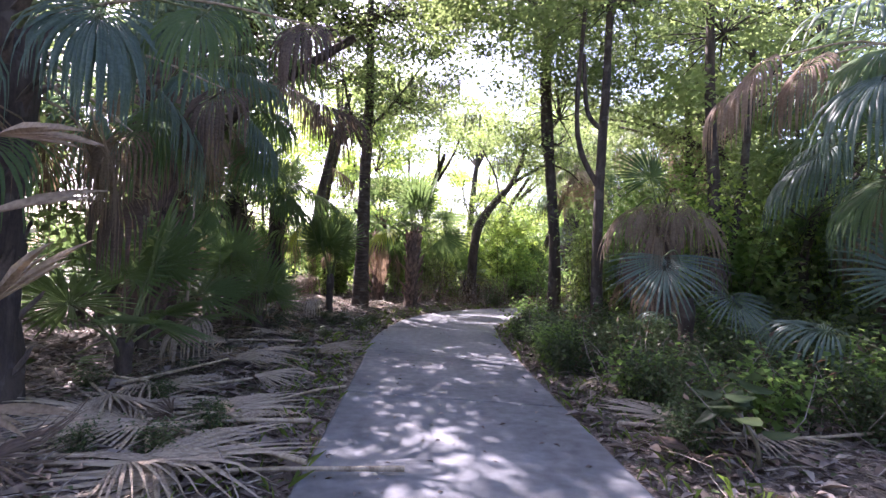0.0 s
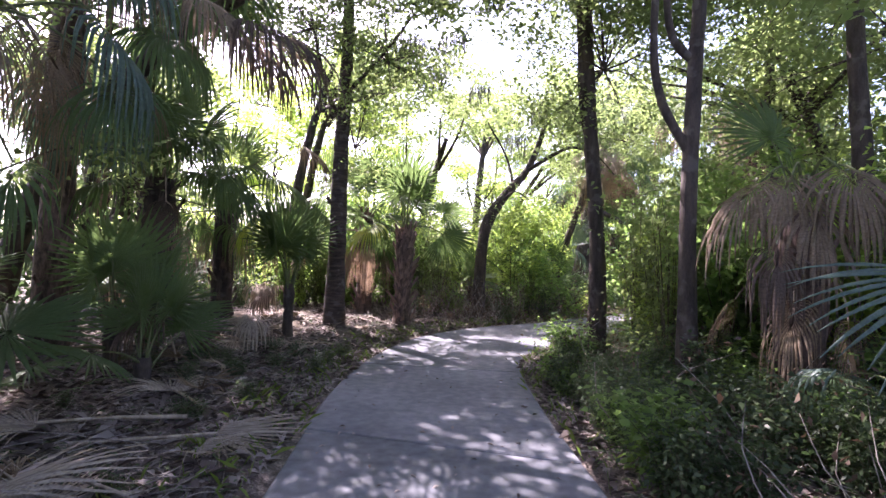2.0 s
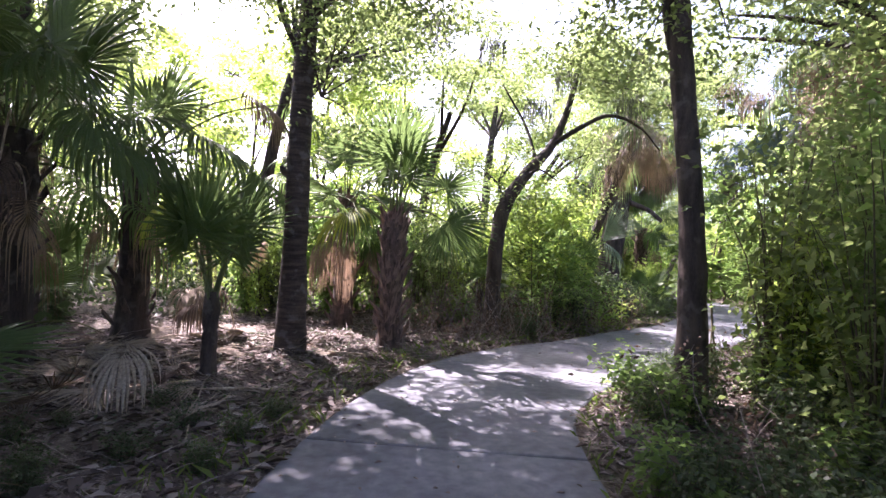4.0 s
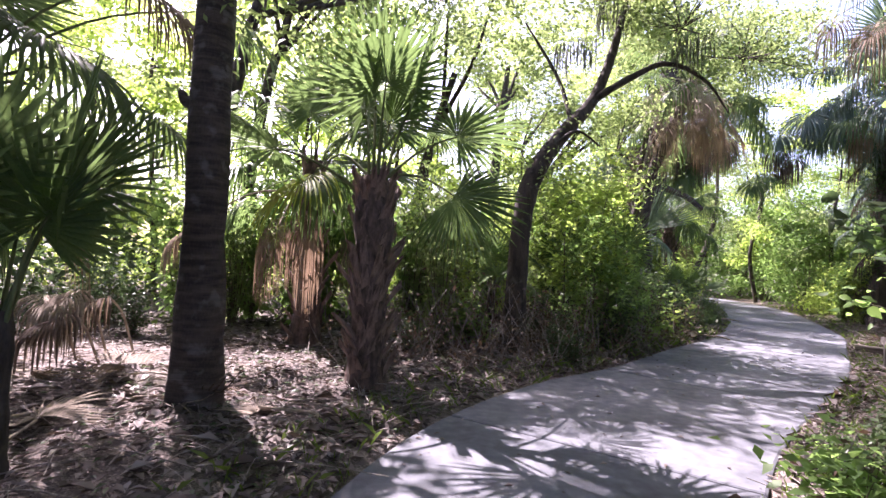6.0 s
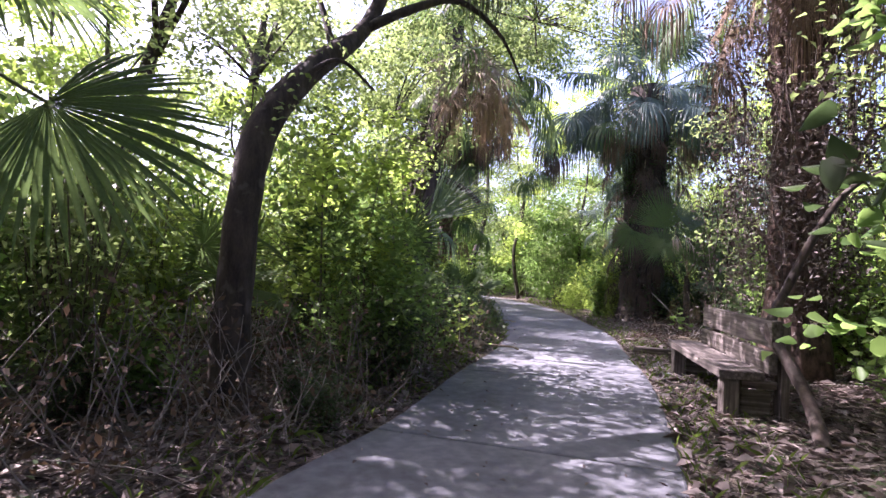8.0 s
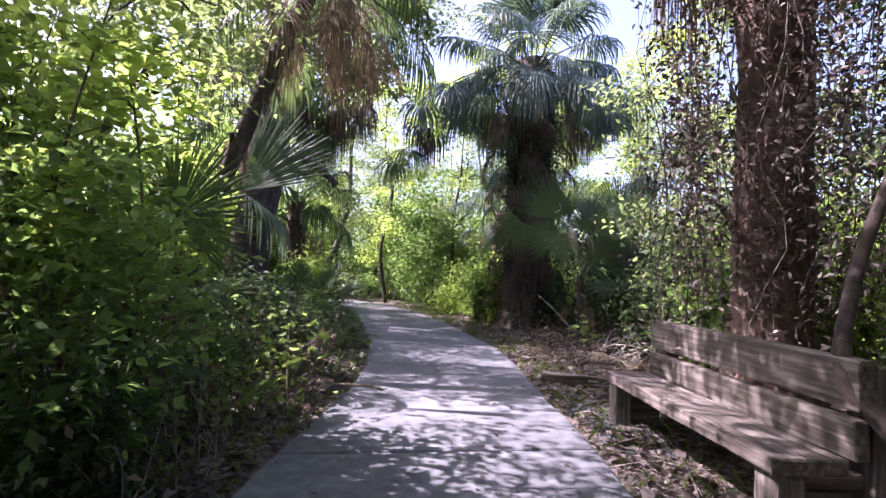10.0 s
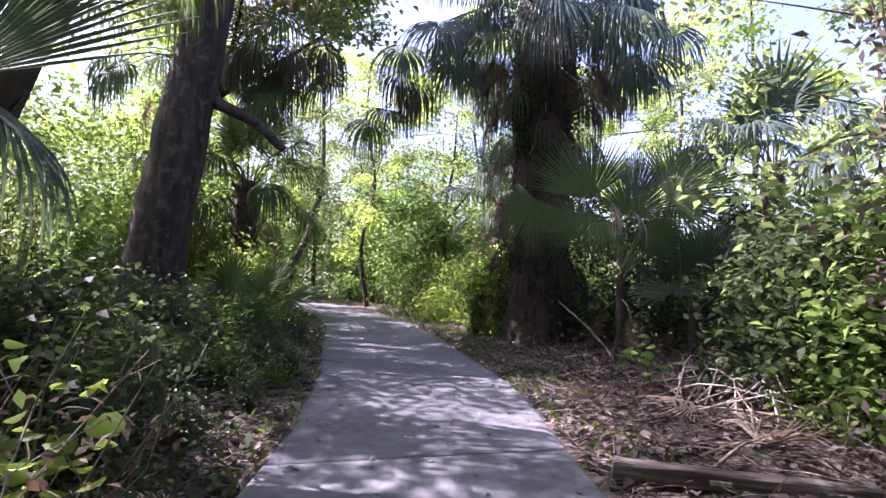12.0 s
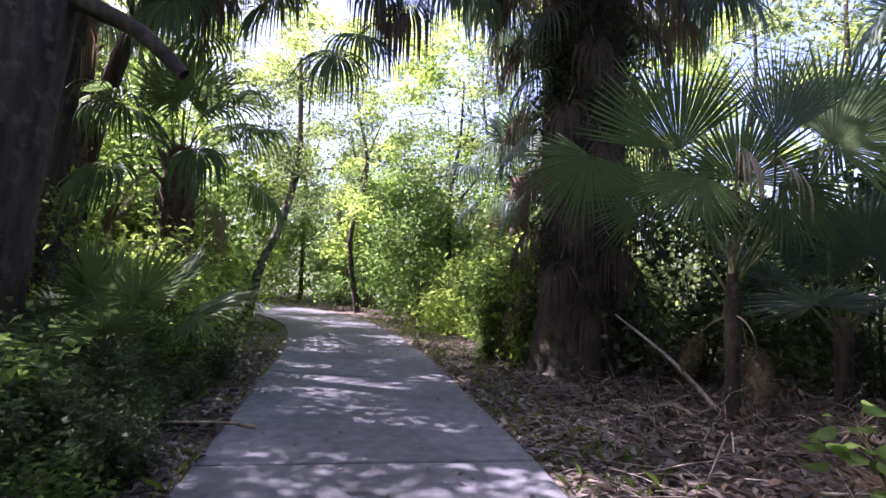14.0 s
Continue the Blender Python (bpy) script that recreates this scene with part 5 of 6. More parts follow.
big_bush(10.9, 39.2, 1.6, 4.4, 5000, LEAF_VINE, 0.16, 907)
big_bush(15.2, 45.5, 2.4, 6.0, 7000, LEAF_LIME, 0.18, 908)
big_bush(18.6, 40.5, 2.2, 5.5, 7000, LEAF_VINE, 0.18, 909)
# two bushes in the brightened leaf colour, for sunlit greenery
big_bush(8.7, 29.9, 0.8, 1.7, 2400, LEAF_LIME, 0.12, 924)
big_bush(9.5, 31.2, 0.7, 1.5, 1800, LEAF_LIME, 0.12, 925)
big_bush(2.9, 20.3, 0.8, 2.2, 3500, LEAF_VINE, 0.1, 910)
big_bush(4.1, 21.9, 0.6, 1.1, 1700, LEAF_VINE, 0.1, 911)
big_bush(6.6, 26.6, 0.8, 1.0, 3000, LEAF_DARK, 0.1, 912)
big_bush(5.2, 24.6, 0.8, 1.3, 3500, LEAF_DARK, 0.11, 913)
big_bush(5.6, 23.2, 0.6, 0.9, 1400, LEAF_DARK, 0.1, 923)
big_bush(4.3, 11.6, 0.9, 2.8, 5000, LEAF_VINE, 0.09, 914)
big_bush(5.4, 13.6, 1.1, 3.6, 6500, LEAF_OAK, 0.09, 915)
big_bush(6.6, 12.0, 1.1, 4.0, 6500, LEAF_OAK, 0.09, 916)
big_bush(8.9, 16.4, 0.9, 1.6, 3600, LEAF_VINE, 0.12, 917)
big_bush(11.7, 19.6, 1.0, 2.4, 4500, LEAF_VINE, 0.14, 918)
# dark leaves here replace shade behind the fan palm
big_bush(12.4, 20.9, 1.0, 2.5, 4500, LEAF_DARK, 0.14, 919)
big_bush(15.6, 25.4, 1.3, 3.2, 5000, LEAF_DARK, 0.14, 920)
big_bush(16.8, 23.4, 1.4, 3.2, 5000, LEAF_DARK, 0.14, 921)
big_bush(14.9, 21.2, 1.1, 2.2, 4000, LEAF_DARK, 0.13, 922)
twig = thing("sapling", 3.95, 14.75, z=0.15, label="slender sapling leaning over with broad heart-shaped leaves", category="sapling")
line = smooth_line([(0, 0, 0), (0.05, 0.05, 1.1), (-0.2, 0.0, 1.8), (-0.75, -0.1, 2.05)], 14)
v, f_ = tube(line, [0.014, 0.008, 0.003], 5)
piece("stem", mesh_of("stem", v, f_, STEM, True), twig)
rl = np.random.default_rng(431)
v, f_ = broad_leaves(line[rl.integers(8, 14, 26)] + rl.normal(size=(26, 3)) * (0.14, 0.14, 0.1), 0.15, rl)
# darkened green stands for the shade on these near leaves
piece("foliage", mesh_of("foliage", v, f_, LEAF_DARK), twig, kind="stuff")
sapling(12.0, 20.4, 2.3, 435, LEAF_VINE, 240, 0.17, 0.7)
sapling(11.35, 22.3, 0.75, 437, LEAF_VINE, 34, 0.14, 0.2)
sapling(5.1, 22.0, 0.9, 438, LEAF_LIME, 60, 0.13, 0.3)
sapling(2.35, 3.75, 0.55, 436, LEAF_DARK, 26, 0.2, 0.2)


# ---- the bench ----
def beam(name, a, b_, width, depth, parent, seed, label="", up=(0, 0, 1)):
    """A worn squared timber from a to b."""
    r_ = random.Random(seed)
    a, b_ = Vector(a), Vector(b_)
    L = (b_ - a).length
    bm = bmesh.new()
    bmesh.ops.create_cube(bm, size=1)
    bmesh.ops.scale(bm, vec=(L, width, depth), verts=bm.verts)
    bmesh.ops.subdivide_edges(bm, edges=[e for e in bm.edges if abs((e.verts[0].co - e.verts[1].co).x) > L * 0.5], cuts=6)
    bmesh.ops.bevel(bm, geom=[e for e in bm.edges if e.calc_face_angle(0) > 1], offset=min(width, depth) * 0.13, segments=2, profile=0.6, affect="EDGES")
    for v_ in bm.verts:
        v_.co += Vector((r_.uniform(-1, 1), r_.uniform(-1, 1), r_.uniform(-1, 1))) * 0.004
    me = bpy.data.meshes.new(name)
    bm.to_mesh(me)
    bm.free()
    me.materials.append(WOOD)
    x_ = (b_ - a).normalized()
    u_ = Vector(up)
    y_ = u_.cross(x_).normalized()
    z_ = x_.cross(y_)
    m = Matrix((x_, y_, z_)).transposed().to_4x4()
    m.translation = (a + b_) / 2
    return piece(name, me, parent, m, label)


BENCH_AT, BENCH_TURN = (7.15, 18.35), math.atan2(2.4, 1.8)
bench = thing("bench", *BENCH_AT, turn=BENCH_TURN, label="heavy weathered timber bench with a thick plank back", category="bench")
# local x runs along the bench, -y is away from the path
H = 1.36
beam("seat", (-H, 0.02, 0.48), (H, 0.02, 0.48), 0.46, 0.1, bench, 1, "thick grey seat plank")
beam("back_board", (-H, -0.33, 0.95), (H, -0.33, 0.95), 0.13, 0.3, bench, 2, "thick upper back plank")
beam("back_board", (-H, -0.29, 0.63), (H, -0.29, 0.63), 0.09, 0.24, bench, 3, "lower back plank")
for x in (-H + 0.12, H - 0.12):
    beam("leg", (x, 0.12, -0.05), (x, 0.12, 0.428), 0.17, 0.22, bench, 4, up=(1, 0, 0))
    beam("end_panel", (x, -0.3, 0.16), (x, 0.0, 0.16), 0.07, 0.3, bench, 10, "dark solid end panel")
    beam("arm", (x, -0.36, 0.38), (x, 0.0, 0.38), 0.1, 0.09, bench, 11)
    beam("post", (x, -0.42, -0.05), (x, -0.42, 1.06), 0.09, 0.2, bench, 5, up=(1, 0, 0))
rail = thing("timber_rail", 9.04, 20.6, label="low dark timber edging rail with a small pale plate", category="rail")
beam("bar", (-0.43, 0.58, 0.1), (0.6, -0.8, 0.1), 0.13, 0.13, rail, 7)
beam("stake", (-0.38, 0.5, -0.12), (-0.38, 0.5, 0.033), 0.1, 0.1, rail, 8, up=(1, 0, 0))
beam("stake", (0.5, -0.67, -0.12), (0.5, -0.67, 0.033), 0.1, 0.1, rail, 9, up=(1, 0, 0))
plate = piece("plate", bpy.data.meshes.new("plate"), rail, Matrix.Translation((-0.06, -0.03, 0.12)) @ Matrix.Rotation(math.atan2(-1.38, 1.03), 4, "Z"), "small pale metal plate")
bm = bmesh.new()
bmesh.ops.create_cube(bm, size=1)
bmesh.ops.scale(bm, vec=(0.14, 0.015, 0.03), verts=bm.verts)
bmesh.ops.translate(bm, vec=(0, -0.068, 0), verts=bm.verts)
bm.to_mesh(plate.data)
bm.free()
plate.data.materials.append(TWIG_PALE)

branch = thing("fallen_branch", 13.4, 24.05, z=0.2, label="bare grey branch leaning between the huge palm and the fan palm", category="branches")
v, f_ = tube(smooth_line([(0, 0, 0), (0.15, 0.75, 0.55), (0.4, 1.65, 1.0)], 10), [0.03, 0.024, 0.014], 6, 0.15, 91)
piece("branch", mesh_of("branch", v, f_, TWIG, True), branch)

# vine stem by the bench
vine = thing("vine", 6.1, 16.3, label="thick twisting woody vine beside the bench", category="vine")
v, f_ = tube(smooth_line([(0, 0, 0), (0.35, 0.35, 0.35), (0.5, 0.7, 0.75), (0.55, 0.9, 1.0), (0.95, 0.95, 1.5), (1.35, 0.85, 2.2), (1.85, 0.75, 2.75), (2.5, 0.4, 3.2), (2.8, 0.2, 4.3)], 30), [0.07, 0.06, 0.05, 0.035, 0.02], 8, 0.08, 5)
piece("stem", mesh_of("vine", v, f_, BARK_DARK, True), vine)
v, f_ = tube(smooth_line([(2.5, 0.4, 3.2), (2.9, 0.2, 3.3), (3.5, 0.0, 3.7)], 8), [0.025, 0.01], 6, 0.08, 6)
piece("shoot", mesh_of("shoot", v, f_, BARK, True), vine)


# dead vines hanging round the palm column
veil = thing("hanging_vines", 9.1, 18.4, z=0.2, label="curtain of dead brown vines hanging from the palm column", category="vines")
rv = np.random.default_rng(8)
for i in range(70):
    a = rv.uniform(0, 6.28)
    r0 = rv.uniform(0.4, 1.5)
    x, y, z = math.cos(a) * r0, math.sin(a) * r0, rv.uniform(3.5, 6.8)
    L = rv.uniform(1.5, 4.5)
    pts = [(x * (1 - 0.05 * j) + rv.uniform(-.16, .16), y * (1 - 0.05 * j) + rv.uniform(-.16, .16), max(0.1, z - L * j / 5)) for j in range(6)]
    v, f_ = tube(smooth_line(pts, 12), [0.003, 0.007, 0.003], 4, 0.4, i)
    piece("vine", mesh_of("vine", v, f_, BARK_DARK if i % 3 else TWIG), veil)
cs = np.array([(math.cos(a) * r0, math.sin(a) * r0, z) for a, r0, z in zip(rv.uniform(0, 6.28, 170), rv.uniform(0.4, 1.4, 170), rv.uniform(0.8, 6.8, 170))])
cs = np.repeat(cs, 75, axis=0) + rv.normal(size=(170 * 75, 3)) * (0.13, 0.13, 0.34)
v, f_ = leaves(cs, 0.09, rv, 0.4, 0.1)
piece("dead_leaves", mesh_of("dead_leaves", v, f_, LITTER), veil, kind="stuff")
climber = thing("climbing_vine", 14.6, 26.9, z=0.1, label="dark leafy creeper growing up the huge palm trunk", category="vines")
for k in range(4):
    turns = np.linspace(0, 5 + k, 40) + k * 1.6
    v, f_ = tube(np.stack([0.6 * np.cos(turns), 0.6 * np.sin(turns), np.linspace(0, 6.5, 40)], 1), [0.02, 0.012, 0.005], 5, 0.2, k)
    piece("stem", mesh_of("stem", v, f_, BARK_DARK, True), climber)
    z0 = 0.1 + 1.85 * k
    cs = np.array([(0.7 * math.cos(a), 0.7 * math.sin(a), z) for a, z in zip(rv.uniform(0, 6.28, 50), rv.uniform(z0, z0 + 1.85, 50))])
    cs = np.repeat(cs, 50, axis=0) + rv.normal(size=(2500, 3)) * (0.16, 0.16, 0.22)
    v, f_ = leaves(cs, 0.1, rv, 0.6, 0.2)
    piece("foliage", mesh_of("foliage", v, f_, LEAF_DARK), climber, kind="stuff")


# ---- fallen fronds, twigs, litter, grass ----
def fallen(x, y, turn, size, seed, mat=None, tilt=0.0, spread=1.4):
    mat = mat or PALM_GREY
    ob = thing("fallen_frond", x, y, z=float(land(x, y)[0]) + 0.05, turn=turn, label="dry pale fallen palm frond on the leafy ground", category="fallen frond", group="fallen palm fronds")
    bv, bf = fan(0.85 * size, spread, 26, 0.22, seed, 0.35, base_tilt=-0.1, stiff=0.3, fold=0.3)
    bv[:, 2] += 0.05 + 0.04 * np.sin(bv[:, 0] * 9 + seed) + tilt * bv[:, 1]
    bv[:, 2] = np.maximum(bv[:, 2], 0.0)
    piece("blade", mesh_of("blade", bv, bf, mat), ob)
    sv, sf = tube(smooth_line([(0, 0, 0.05), (0.03, -0.5, 0.04), (0, -1.1 * size, 0.01)], 8), [0.012, 0.02], 5)
    piece("stalk", mesh_of("stalk", sv, sf, PETIOLE_DEAD, True), ob)


for i, (x, y, a, s) in enumerate([(-2.4, 4.1, 1.2, 1.5), (-1.9, 3.5, -1.3, 1.4), (-2.6, 6.4, -0.4, 1.3), (-1.6, 3.3, 1.8, 1.3), (-2.9, 4.6, -2.4, 1.4), (-2.2, 4.0, 1.9, 1.1), (-1.9, 4.6, -1.2, 1.0), (-2.6, 4.5, 0.6, 1.0), (-2.0, 3.4, -1.6, 1.1), (-1.55, 5.0, 2.6, 0.9), (-2.0, 5.6, -0.9, 0.8), (-2.8, 3.4, 2.2, 1.1),
                                  (-1.8, 8.0, -1.3, 1.0), (-2.9, 9.3, 0.8, 0.9), (2.3, 4.9, 1.5, 1.0), (2.6, 4.4, -1.9, 0.9), (-4.2, 13.0, 1.0, 1.0), (-3.4, 12.2, 2.5, 0.9), (-4.8, 15.3, -0.6, 1.0),
                                  (-3.6, 16.0, 0.3, 0.8), (-1.7, 14.9, 1.4, 0.5), (-3.6, 13.6, 2.9, 1.0), (-3.2, 14.3, 0.2, 0.9), (-4.4, 14.2, -1.0, 1.0), (-2.6, 12.6, 1.9, 0.7), (-2.2, 6.6, 0.9, 0.9), (-3.2, 7.8, 2.0, 1.0), (-2.9, 5.2, -2.0, 1.1), (5.8, 22.2, 0.8, 0.6), (10.9, 21.6, 0.7, 0.8), (13.2, 24.6, 1.8, 0.9), (8.5, 26.8, 1.0, 0.7)]):
    fallen(x, y, a, s, 500 + i)

for k, (x, y, z, a) in enumerate([(-4.2, 16.1, 0.85, 3.0), (-4.0, 16.3, 0.75, 2.2), (-4.5, 16.0, 0.8, 3.8), (-4.1, 15.8, 0.6, 2.7), (-3.1, 6.6, 0.6, 2.8), (-3.6, 10.2, 0.7, 2.4), (-3.1, 12.2, 0.6, 3.3)]):
    ob = thing("dead_frond", x, y, z=float(land(x, y)[0]), label="grey dead palm frond collapsed in a drooping heap", category="dead frond", group="collapsed dead fronds")
    bv, bf = drape(0.8, 1.6, 24, 0.4, 1.1, 1300 + k, 0.3, 0.4)
    bv = turned(bv, Matrix.Translation((0, 0, z)) @ Matrix.Rotation(a, 4, "Z"))
    bv[:, 2] = np.maximum(bv[:, 2], 0.03)
    b_ = piece("blade", mesh_of("blade", bv, bf, PALM_GREY if k % 2 == 0 else PALM_OLD), ob)
    v, f_ = tube(smooth_line([(0.1, 0.4, -0.02), (0.05, 0.2, z * 0.7), (0, 0, z)], 8), [0.016, 0.011], 5)
    piece("stalk", mesh_of("stalk", v, f_, PETIOLE_DEAD, True), b_)

DEBRIS = []
for k in range(5):
    bv, bf = fan(0.8, 1.2, 16, 0.5, 930 + k, 0.5, base_tilt=0.15, stiff=0.22, fold=0.35)
    bv[:, 2] += 0.05 * np.sin(bv[:, 0] * 11 + k) + 0.05 * np.cos(bv[:, 1] * 9)
    DEBRIS.append([mesh_of("blade", bv, bf, m_) for m_ in (PALM_DEAD, PALM_OLD, PALM_GREY)])
sv, sf = tube(smooth_line([(0, 0, 0), (0.04, -0.35, 0.05), (0, -0.8, -0.05)], 6), [0.01, 0.016], 5)
DEBRIS_STALK = mesh_of("stalk", sv, sf, PETIOLE_DEAD, True)
rd = random.Random(77)
for i in range(62):
    if i < 40:
        x, y = rd.uniform(-5.6, -1.75), rd.uniform(2.6, 15.5)
    elif i < 54:
        x, y = rd.uniform(1.9, 4.6), rd.uniform(3.2, 13)
    else:
        x, y = rd.uniform(9.8, 13.5), rd.uniform(19.5, 25.5)
    if float(path_off(x, y)[0]) < 0.35:
        continue
    ob = thing("dead_frond", x, y, z=float(land(x, y)[0]) + 0.06, turn=rd.uniform(0, 6.28), size=rd.uniform(0.5, 1.0), label="shrivelled brown palm frond in the leaf litter", category="fallen frond", group="shrivelled palm fronds")
    m = Matrix.Rotation(rd.uniform(-0.1, 0.5), 4, "X") @ Matrix.Rotation(rd.uniform(-0.5, 0.5), 4, "Y")
    b_ = piece("blade", DEBRIS[i % 5][(i // 2) % 3], ob, m)
    piece("stalk", DEBRIS_STALK, b_)
stick = thing("fallen_stalk", 3.0, 4.35, z=0.1, label="long pale bare palm stalk lying on the ground", category="dead frond")
v, f_ = tube(smooth_line([(-0.9, 0.1, 0.02), (0.2, 0.0, 0.1), (1.4, 0.25, 0.16)], 10), [0.006, 0.014, 0.016], 6)
piece("stalk", mesh_of("stalk", v, f_, PETIOLE_DEAD, True), stick)

stem = thing("hanging_stalk", -3.7, 7.5, label="long pale dead palm stalk hanging with its shrivelled frond", category="dead frond")
v, f_ = tube(smooth_line([(0.0, 0, 0.7), (0.0, 0.05, 1.6), (-0.03, 0.1, 2.75)], 10), [0.022, 0.016, 0.01], 6)
piece("stalk", mesh_of("stalk", v, f_, PETIOLE_DEAD, True), stem)
bv, bf = fan(0.85, 0.45, 22, 0.1, 77, 0.35, stiff=0.2, fold=0.5)
piece("blade", mesh_of("blade", turned(bv, Matrix.Translation((0, 0, 0.8)) @ Matrix.Rotation(-1.75, 4, "X")), bf, PALM_GREY), stem)

for i, (x, y, z, a, tip) in enumerate([(-1.68, 2.05, 1.95, 0.4, 0.5), (-1.72, 2.0, 1.6, 0.9, 0.2), (-1.7, 2.1, 1.25, 0.6, -0.3), (-1.75, 2.05, 0.85, 0.3, 0.6)]):
    ob = thing("dead_frond", -2.1, 2.15, z=0.1, turn=0, label="pale split dead palm frond standing at the path's edge", category="dead frond", group="dead fronds standing at the path's edge")
    bv, bf = fan(0.5, 0.5, 6, 0.5, 1200 + i, 0.4, stiff=0.5, fold=0.4)
    m = Matrix.Translation((x + 1.95, y - 2.15, z - 0.1)) @ Matrix.Rotation(tip, 4, "Y") @ Matrix.Rotation(a - 1.9, 4, "Z") @ Matrix.Rotation(0.5, 4, "X")
    b_ = piece("blade", mesh_of("blade", turned(bv, m), bf, PALM_TAN), ob)
    v, f_ = tube(smooth_line([(0, 0, 0), (0.1, -0.05, (z - 0.1) * 0.5), (x + 1.95, y - 2.15, z - 0.1)], 8), [0.016, 0.01], 5)
    piece("stalk", mesh_of("stalk", v, f_, PETIOLE_DEAD, True), b_)

# dry branches heaped by the palms
heap = thing("branch_pile", 12.0, 21.7, label="heap of bare pale grey branches on the ground", category="branches")
rb = np.random.default_rng(5)
for i in range(32):
    c_, a = rb.uniform(-0.7, 0.7, 2), rb.uniform(-0.7, 0.7) + (0 if i % 4 else 1.6)
    d = np.array([math.cos(a), -math.sin(a), 0]) * rb.uniform(0.4, 0.95)
    o = np.array([c_[0], c_[1] * 0.8, 0.08])
    v, f_ = tube(smooth_line([o - d, o + (0, rb.uniform(-.3, .3), rb.uniform(0.08, 0.5)), o + d + (0, 0, rb.uniform(-0.05, 0.35))], 8), [0.012, 0.009, 0.003], 5, 0.1, i)
    piece("branch", mesh_of("branch", v, f_, TWIG_PALE), heap)


def scattered(n, seed, near, far, box, keep=None):
    r_ = np.random.default_rng(seed)
    x, y = r_.uniform(box[0], box[1], n * 4), r_.uniform(box[2], box[3], n * 4)
    o = path_off(x, y)
    ok = (o > near) & (o < far)
    ok &= r_.uniform(0, 1, len(x)) < np.exp(-np.maximum(o, 0) / 6)
    if keep is not None:
        ok &= keep(x, y)
    return x[ok][:n], y[ok][:n], r_


def litter(name, n, seed, near, far, box, size, mat, label, lift=0.015):
    x, y, r_ = scattered(n, seed, near, far, box)
    z = np.where(path_off(x, y) < 0, rise(x, y) + 0.004, land(x, y) + lift)
    c_ = np.stack([x, y, z], 1)
    a = r_.uniform(0, 6.283, len(x))
    L = size * r_.uniform(0.4, 1.5, len(x))[:, None]
    d = np.stack([np.cos(a), np.sin(a), r_.uniform(-0.05, 0.35, len(x))], 1)
    s = np.stack([-np.sin(a), np.cos(a), r_.uniform(-0.3, 0.3, len(x))], 1) * 0.42
    up = np.array([0, 0, 0.18])
    v_ = np.stack([c_ - d * L * 0.5, c_ + s * L * 0.5 + up * L, c_ + d * L * 0.5, c_ - s * L * 0.5 + up * L], 1).reshape(-1, 3)
    ob = new(name, mesh_of(name, v_, np.arange(len(v_)).reshape(-1, 4), mat))
    return tagged(ob, label=label, category="leaf litter", kind="stuff")


litter("leaf_litter", 85000, 31, 0.02, 8, (-8, 19, 1.5, 31), 0.095, LITTER, "dry brown leaf litter over the forest floor", 0.02)
litter("big_leaves", 5000, 37, 0.0, 4, (-6, 16, 2, 28), 0.17, LITTER, "larger curled dead leaves and fibre scraps", 0.035)
litter("path_leaves", 1100, 32, -2.5, -0.02, (-2, 16, 1, 34), 0.05, LITTER, "scattered dry leaves on the concrete path")
litter("ground_herbs", 9000, 33, 0.05, 3.5, (-5, 16, 2, 30), 0.06, LEAF_DARK, "low green seedlings and creeping herbs", 0.05)


def grass(n, seed):
    x, y, r_ = scattered(n, seed, 0.0, 0.9, (-4, 17, 2, 36))
    z = land(x, y) - 0.01
    c_ = np.stack([x, y, z], 1)
    a = r_.uniform(0, 6.283, len(x))
    w = np.stack([np.cos(a), np.sin(a), 0 * a], 1) * 0.004
    h = r_.uniform(0.04, 0.16, len(x))[:, None]
    lean = r_.normal(size=(len(x), 3)) * (1, 1, 0) * 0.5
    v_ = np.stack([c_ - w, c_ + w, c_ + lean * h * 0.5 + (0, 0, 1) * h * 0.7 + w * 0.6, c_ + lean * h * 1.2 + (0, 0, 1) * h], 1).reshape(-1, 3)
    return tagged(new("grass", mesh_of("grass", v_, np.arange(len(v_)).reshape(-1, 4), GRASS)), label="sparse green grass tufts along the path edge", category="grass", kind="stuff")


grass(16000, 41)


def sticks(n, seed):
    x, y, r_ = scattered(n, seed, 0.15, 6, (-8, 18, 2, 30))
    ch = []
    for i in range(len(x)):
        a, L = r_.uniform(0, 6.283), r_.uniform(0.12, 0.55) * (1 if i % 5 else 2)
        d = np.array([math.cos(a), math.sin(a), r_.uniform(-0.1, 0.3)]) * L / 2
        c_ = np.array([x[i], y[i], float(land(x[i], y[i])[0]) + 0.03 + abs(d[2])])
        ch.append(tube([c_ - d, c_ + (0, 0, 0.02), c_ + d], [0.006, 0.003], 3, 0.2, i))
    v_, f2 = join(ch)
    tagged(new("sticks", mesh_of("sticks", v_, f2, TWIG)), label="thin grey sticks lying in the leaf litter", category="twigs", kind="stuff")


sticks(3800, 61)


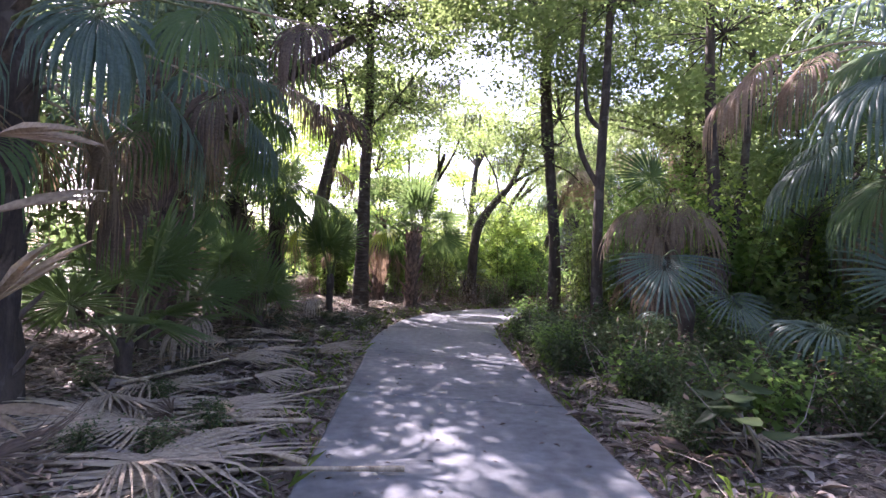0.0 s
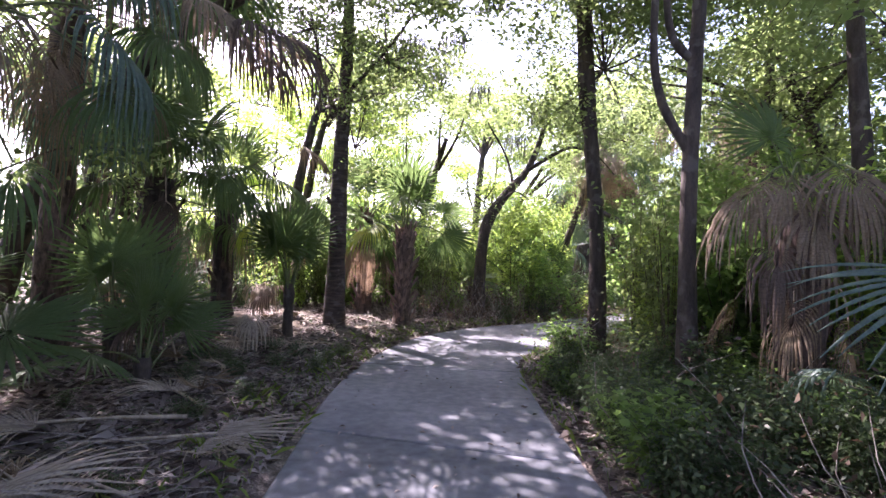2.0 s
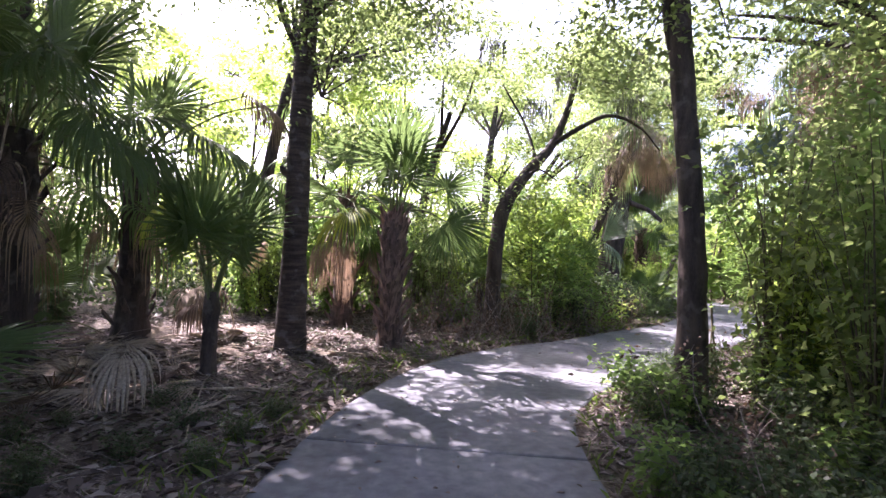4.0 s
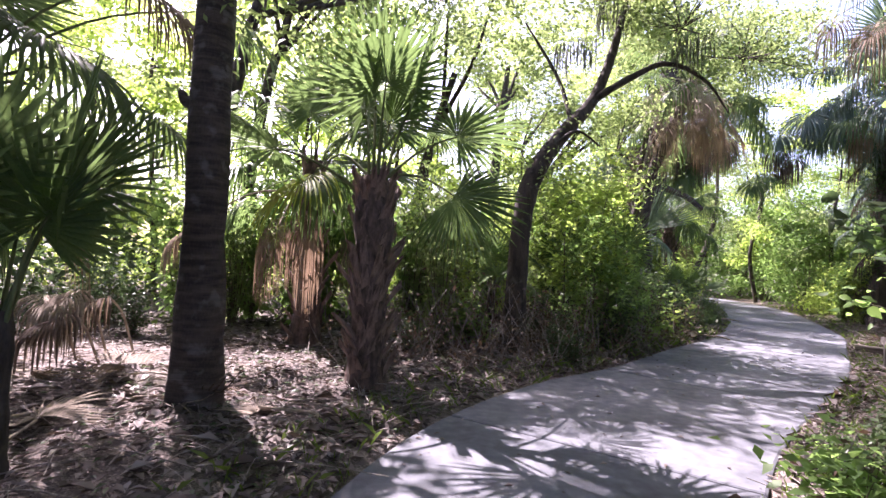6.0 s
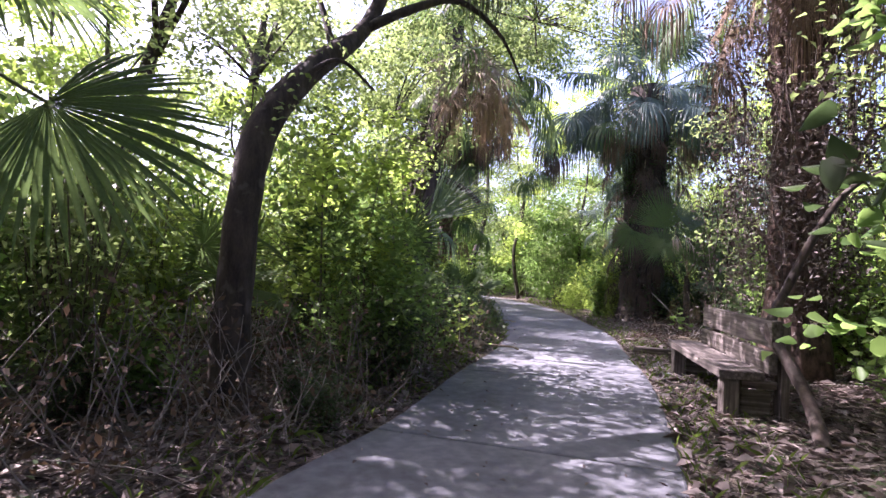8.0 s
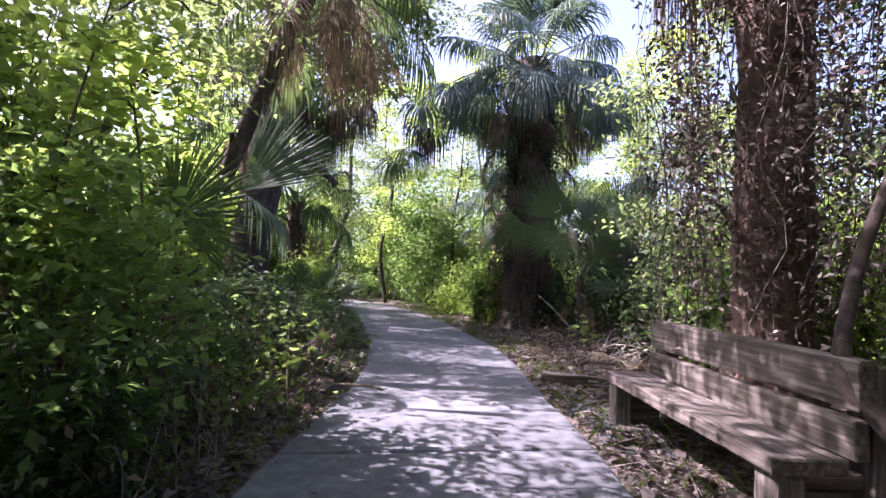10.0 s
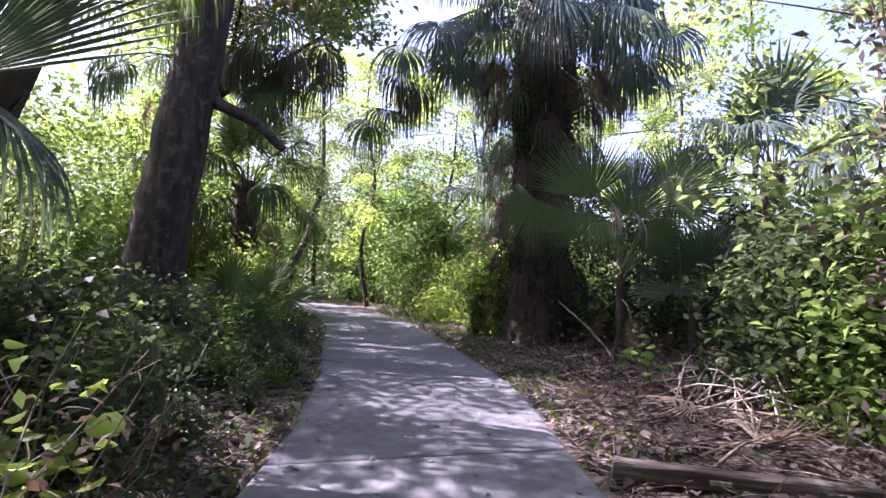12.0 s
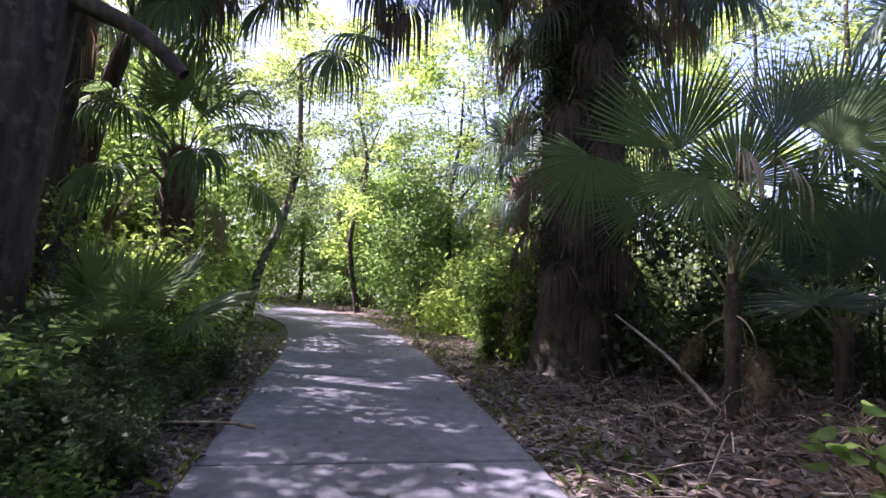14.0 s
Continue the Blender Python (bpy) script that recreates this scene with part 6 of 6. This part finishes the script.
def tangle(name, n, leaves_n, box, near, far, top, seed, keep, label):
    """Dry bent twigs and dead leaves caught in the understorey."""
    r_ = np.random.default_rng(seed)
    x, y = r_.uniform(box[0], box[1], n * 8), r_.uniform(box[2], box[3], n * 8)
    o = path_off(x, y)
    ok = (o > near) & (o < far) & keep(x, y)
    x, y = x[ok][:n], y[ok][:n]
    z = land(x, y)
    ch, at = [], []
    for i in range(len(x)):
        a, L = r_.uniform(0, 6.283), r_.uniform(0.4, 1.5)
        h = top * r_.uniform(0.15, 1.0)
        p0 = np.array([x[i], y[i], z[i] - 0.02])
        p2 = p0 + (math.cos(a) * L * 0.6, math.sin(a) * L * 0.6, h)
        p1 = (p0 + p2) / 2 + r_.normal(size=3) * (0.12, 0.12, 0.1)
        ln = smooth_line([p0, p1, p2], 6)
        ch.append(tube(ln, [0.008, 0.003], 3, 0.2, i))
        at.append(ln[1:])
    v_, f2 = join(ch)
    tagged(new(name + "_twigs", mesh_of(name + "_twigs", v_, f2, TWIG)), label=label, category="twigs", kind="stuff")
    at = np.vstack(at)
    c_ = at[r_.integers(0, len(at), leaves_n)] + r_.normal(size=(leaves_n, 3)) * 0.09
    v_, f2 = leaves(c_, 0.075, r_, 0.45, 0.2)
    tagged(new(name, mesh_of(name, v_, f2, DRY_LEAF)), label=label, category="dead leaves", kind="stuff")


tangle("dry_tangle", 420, 5500, (-1.5, 5.6, 17.0, 24), 0.25, 2.2, 1.25, 71, lambda x, y: y - 17 > 0.9 * (x - 1), "dry brown tangle of twigs and dead leaves under the bushes")
tangle("dry_tangle", 200, 2200, (2, 9, 4, 14), 0.4, 3, 0.9, 73, lambda x, y: x > 1, "dead twigs and leaves caught in the shaded undergrowth")
tangle("dry_tangle", 170, 2500, (9.5, 15, 19.5, 26), 0.8, 4, 0.5, 74, lambda x, y: x > 9, "dead twigs and leaves on the floor by the big palm")


def moss(x, y, z, n, seed, spread=0.5, length=0.9):
    r_ = np.random.default_rng(seed)
    ch = []
    for i in range(n):
        p = np.array([r_.uniform(-spread, spread), r_.uniform(-spread, spread), 0])
        L = length * r_.uniform(0.12, 1.3)
        ch.append(tube(smooth_line([p, p + (r_.uniform(-.05, .05), 0.02, -L * 0.5), p + (r_.uniform(-.08, .08), 0, -L)], 6), [0.006, 0.014, 0.002], 3, 0.5, i))
    v_, f2 = join(ch)
    ob = new("hanging_moss", mesh_of("hanging_moss", v_, f2, MOSS))
    ob.location = (x, y, z)
    return tagged(ob, label="grey hanging moss strands on a limb", category="moss", group="hanging moss", kind="stuff")


for i, (x, y, z) in enumerate([(-1.0, 15.8, 7.2), (0.0, 16.5, 7.6), (3.0, 20.6, 7.0), (2.2, 20.2, 6.0), (4.6, 20.4, 6.3), (-0.4, 20.0, 8.0), (1.0, 20.8, 7.8)]):
    moss(x, y, z, 50, 600 + i, 0.35, 0.7)

# ---- concrete slabs of the path ----
JOINTS = [PATH_LEN[np.argmin(np.abs(MIDDLE[:, 1] - y))] if y < 14 else None for y in (-13.9, -11.5, -9, -6.5, -4, -1.6, 0.8, 3.2, 5.65, 8.1, 11.4)]
last = JOINTS[-1]
while last < PATH_LEN[-1] - 4:
    last += 3.4
    JOINTS.append(last)
for s0, s1 in zip(JOINTS[:-1], JOINTS[1:]):
    ss = np.concatenate([[s0 + 0.014, s0 + 0.03], np.linspace(s0 + 0.3, s1 - 0.3, 7), [s1 - 0.03, s1 - 0.014]])
    lx, ly = np.interp(ss, PATH_LEN, LEFT[:, 0]), np.interp(ss, PATH_LEN, LEFT[:, 1])
    rx, ry = np.interp(ss, PATH_LEN, RIGHT[:, 0]), np.interp(ss, PATH_LEN, RIGHT[:, 1])
    rows_ = []
    for i, (a, b_, c_, d) in enumerate(zip(lx, ly, rx, ry)):
        q = []
        end = 0.01 if i in (0, 10) else 0.0
        for u in (0, 0.008, 0.5, 0.992, 1):
            px, py = a + (c_ - a) * u, b_ + (d - b_) * u
            q.append((px, py, float(rise(px, py)) - (0.012 if u in (0, 1) else 0) - end))
        rows_.append([(q[0][0], q[0][1], q[0][2] - 0.1)] + q + [(q[4][0], q[4][1], q[4][2] - 0.1)])
    nv = 7
    vs = [p for r_ in rows_ for p in r_]
    fs = [(i * nv + j, i * nv + j + 1, (i + 1) * nv + j + 1, (i + 1) * nv + j) for i in range(10) for j in range(6)]
    fs += [tuple(range(nv)), tuple(10 * nv + j for j in reversed(range(nv)))]
    tagged(new("path_slab", mesh_of("path_slab", vs, fs, CONCRETE)), label="grey worn concrete path slab dappled by leaf shade", kind="structure", group="concrete slabs of the path")

pad = [(6.92, 18.92), (7.55, 18.15), (9.0, 19.95), (8.35, 20.75)]
top = [(x, y, float(rise(x, y)) - 0.004) for x, y in pad]
tagged(new("path_slab", mesh_of("path_slab", top + [(x, y, z - 0.09) for x, y, z in top], [(0, 1, 2, 3), (0, 4, 5, 1), (1, 5, 6, 2), (2, 6, 7, 3), (3, 7, 4, 0), (7, 6, 5, 4)], CONCRETE)),
       label="grey concrete pad under the bench end", kind="structure")
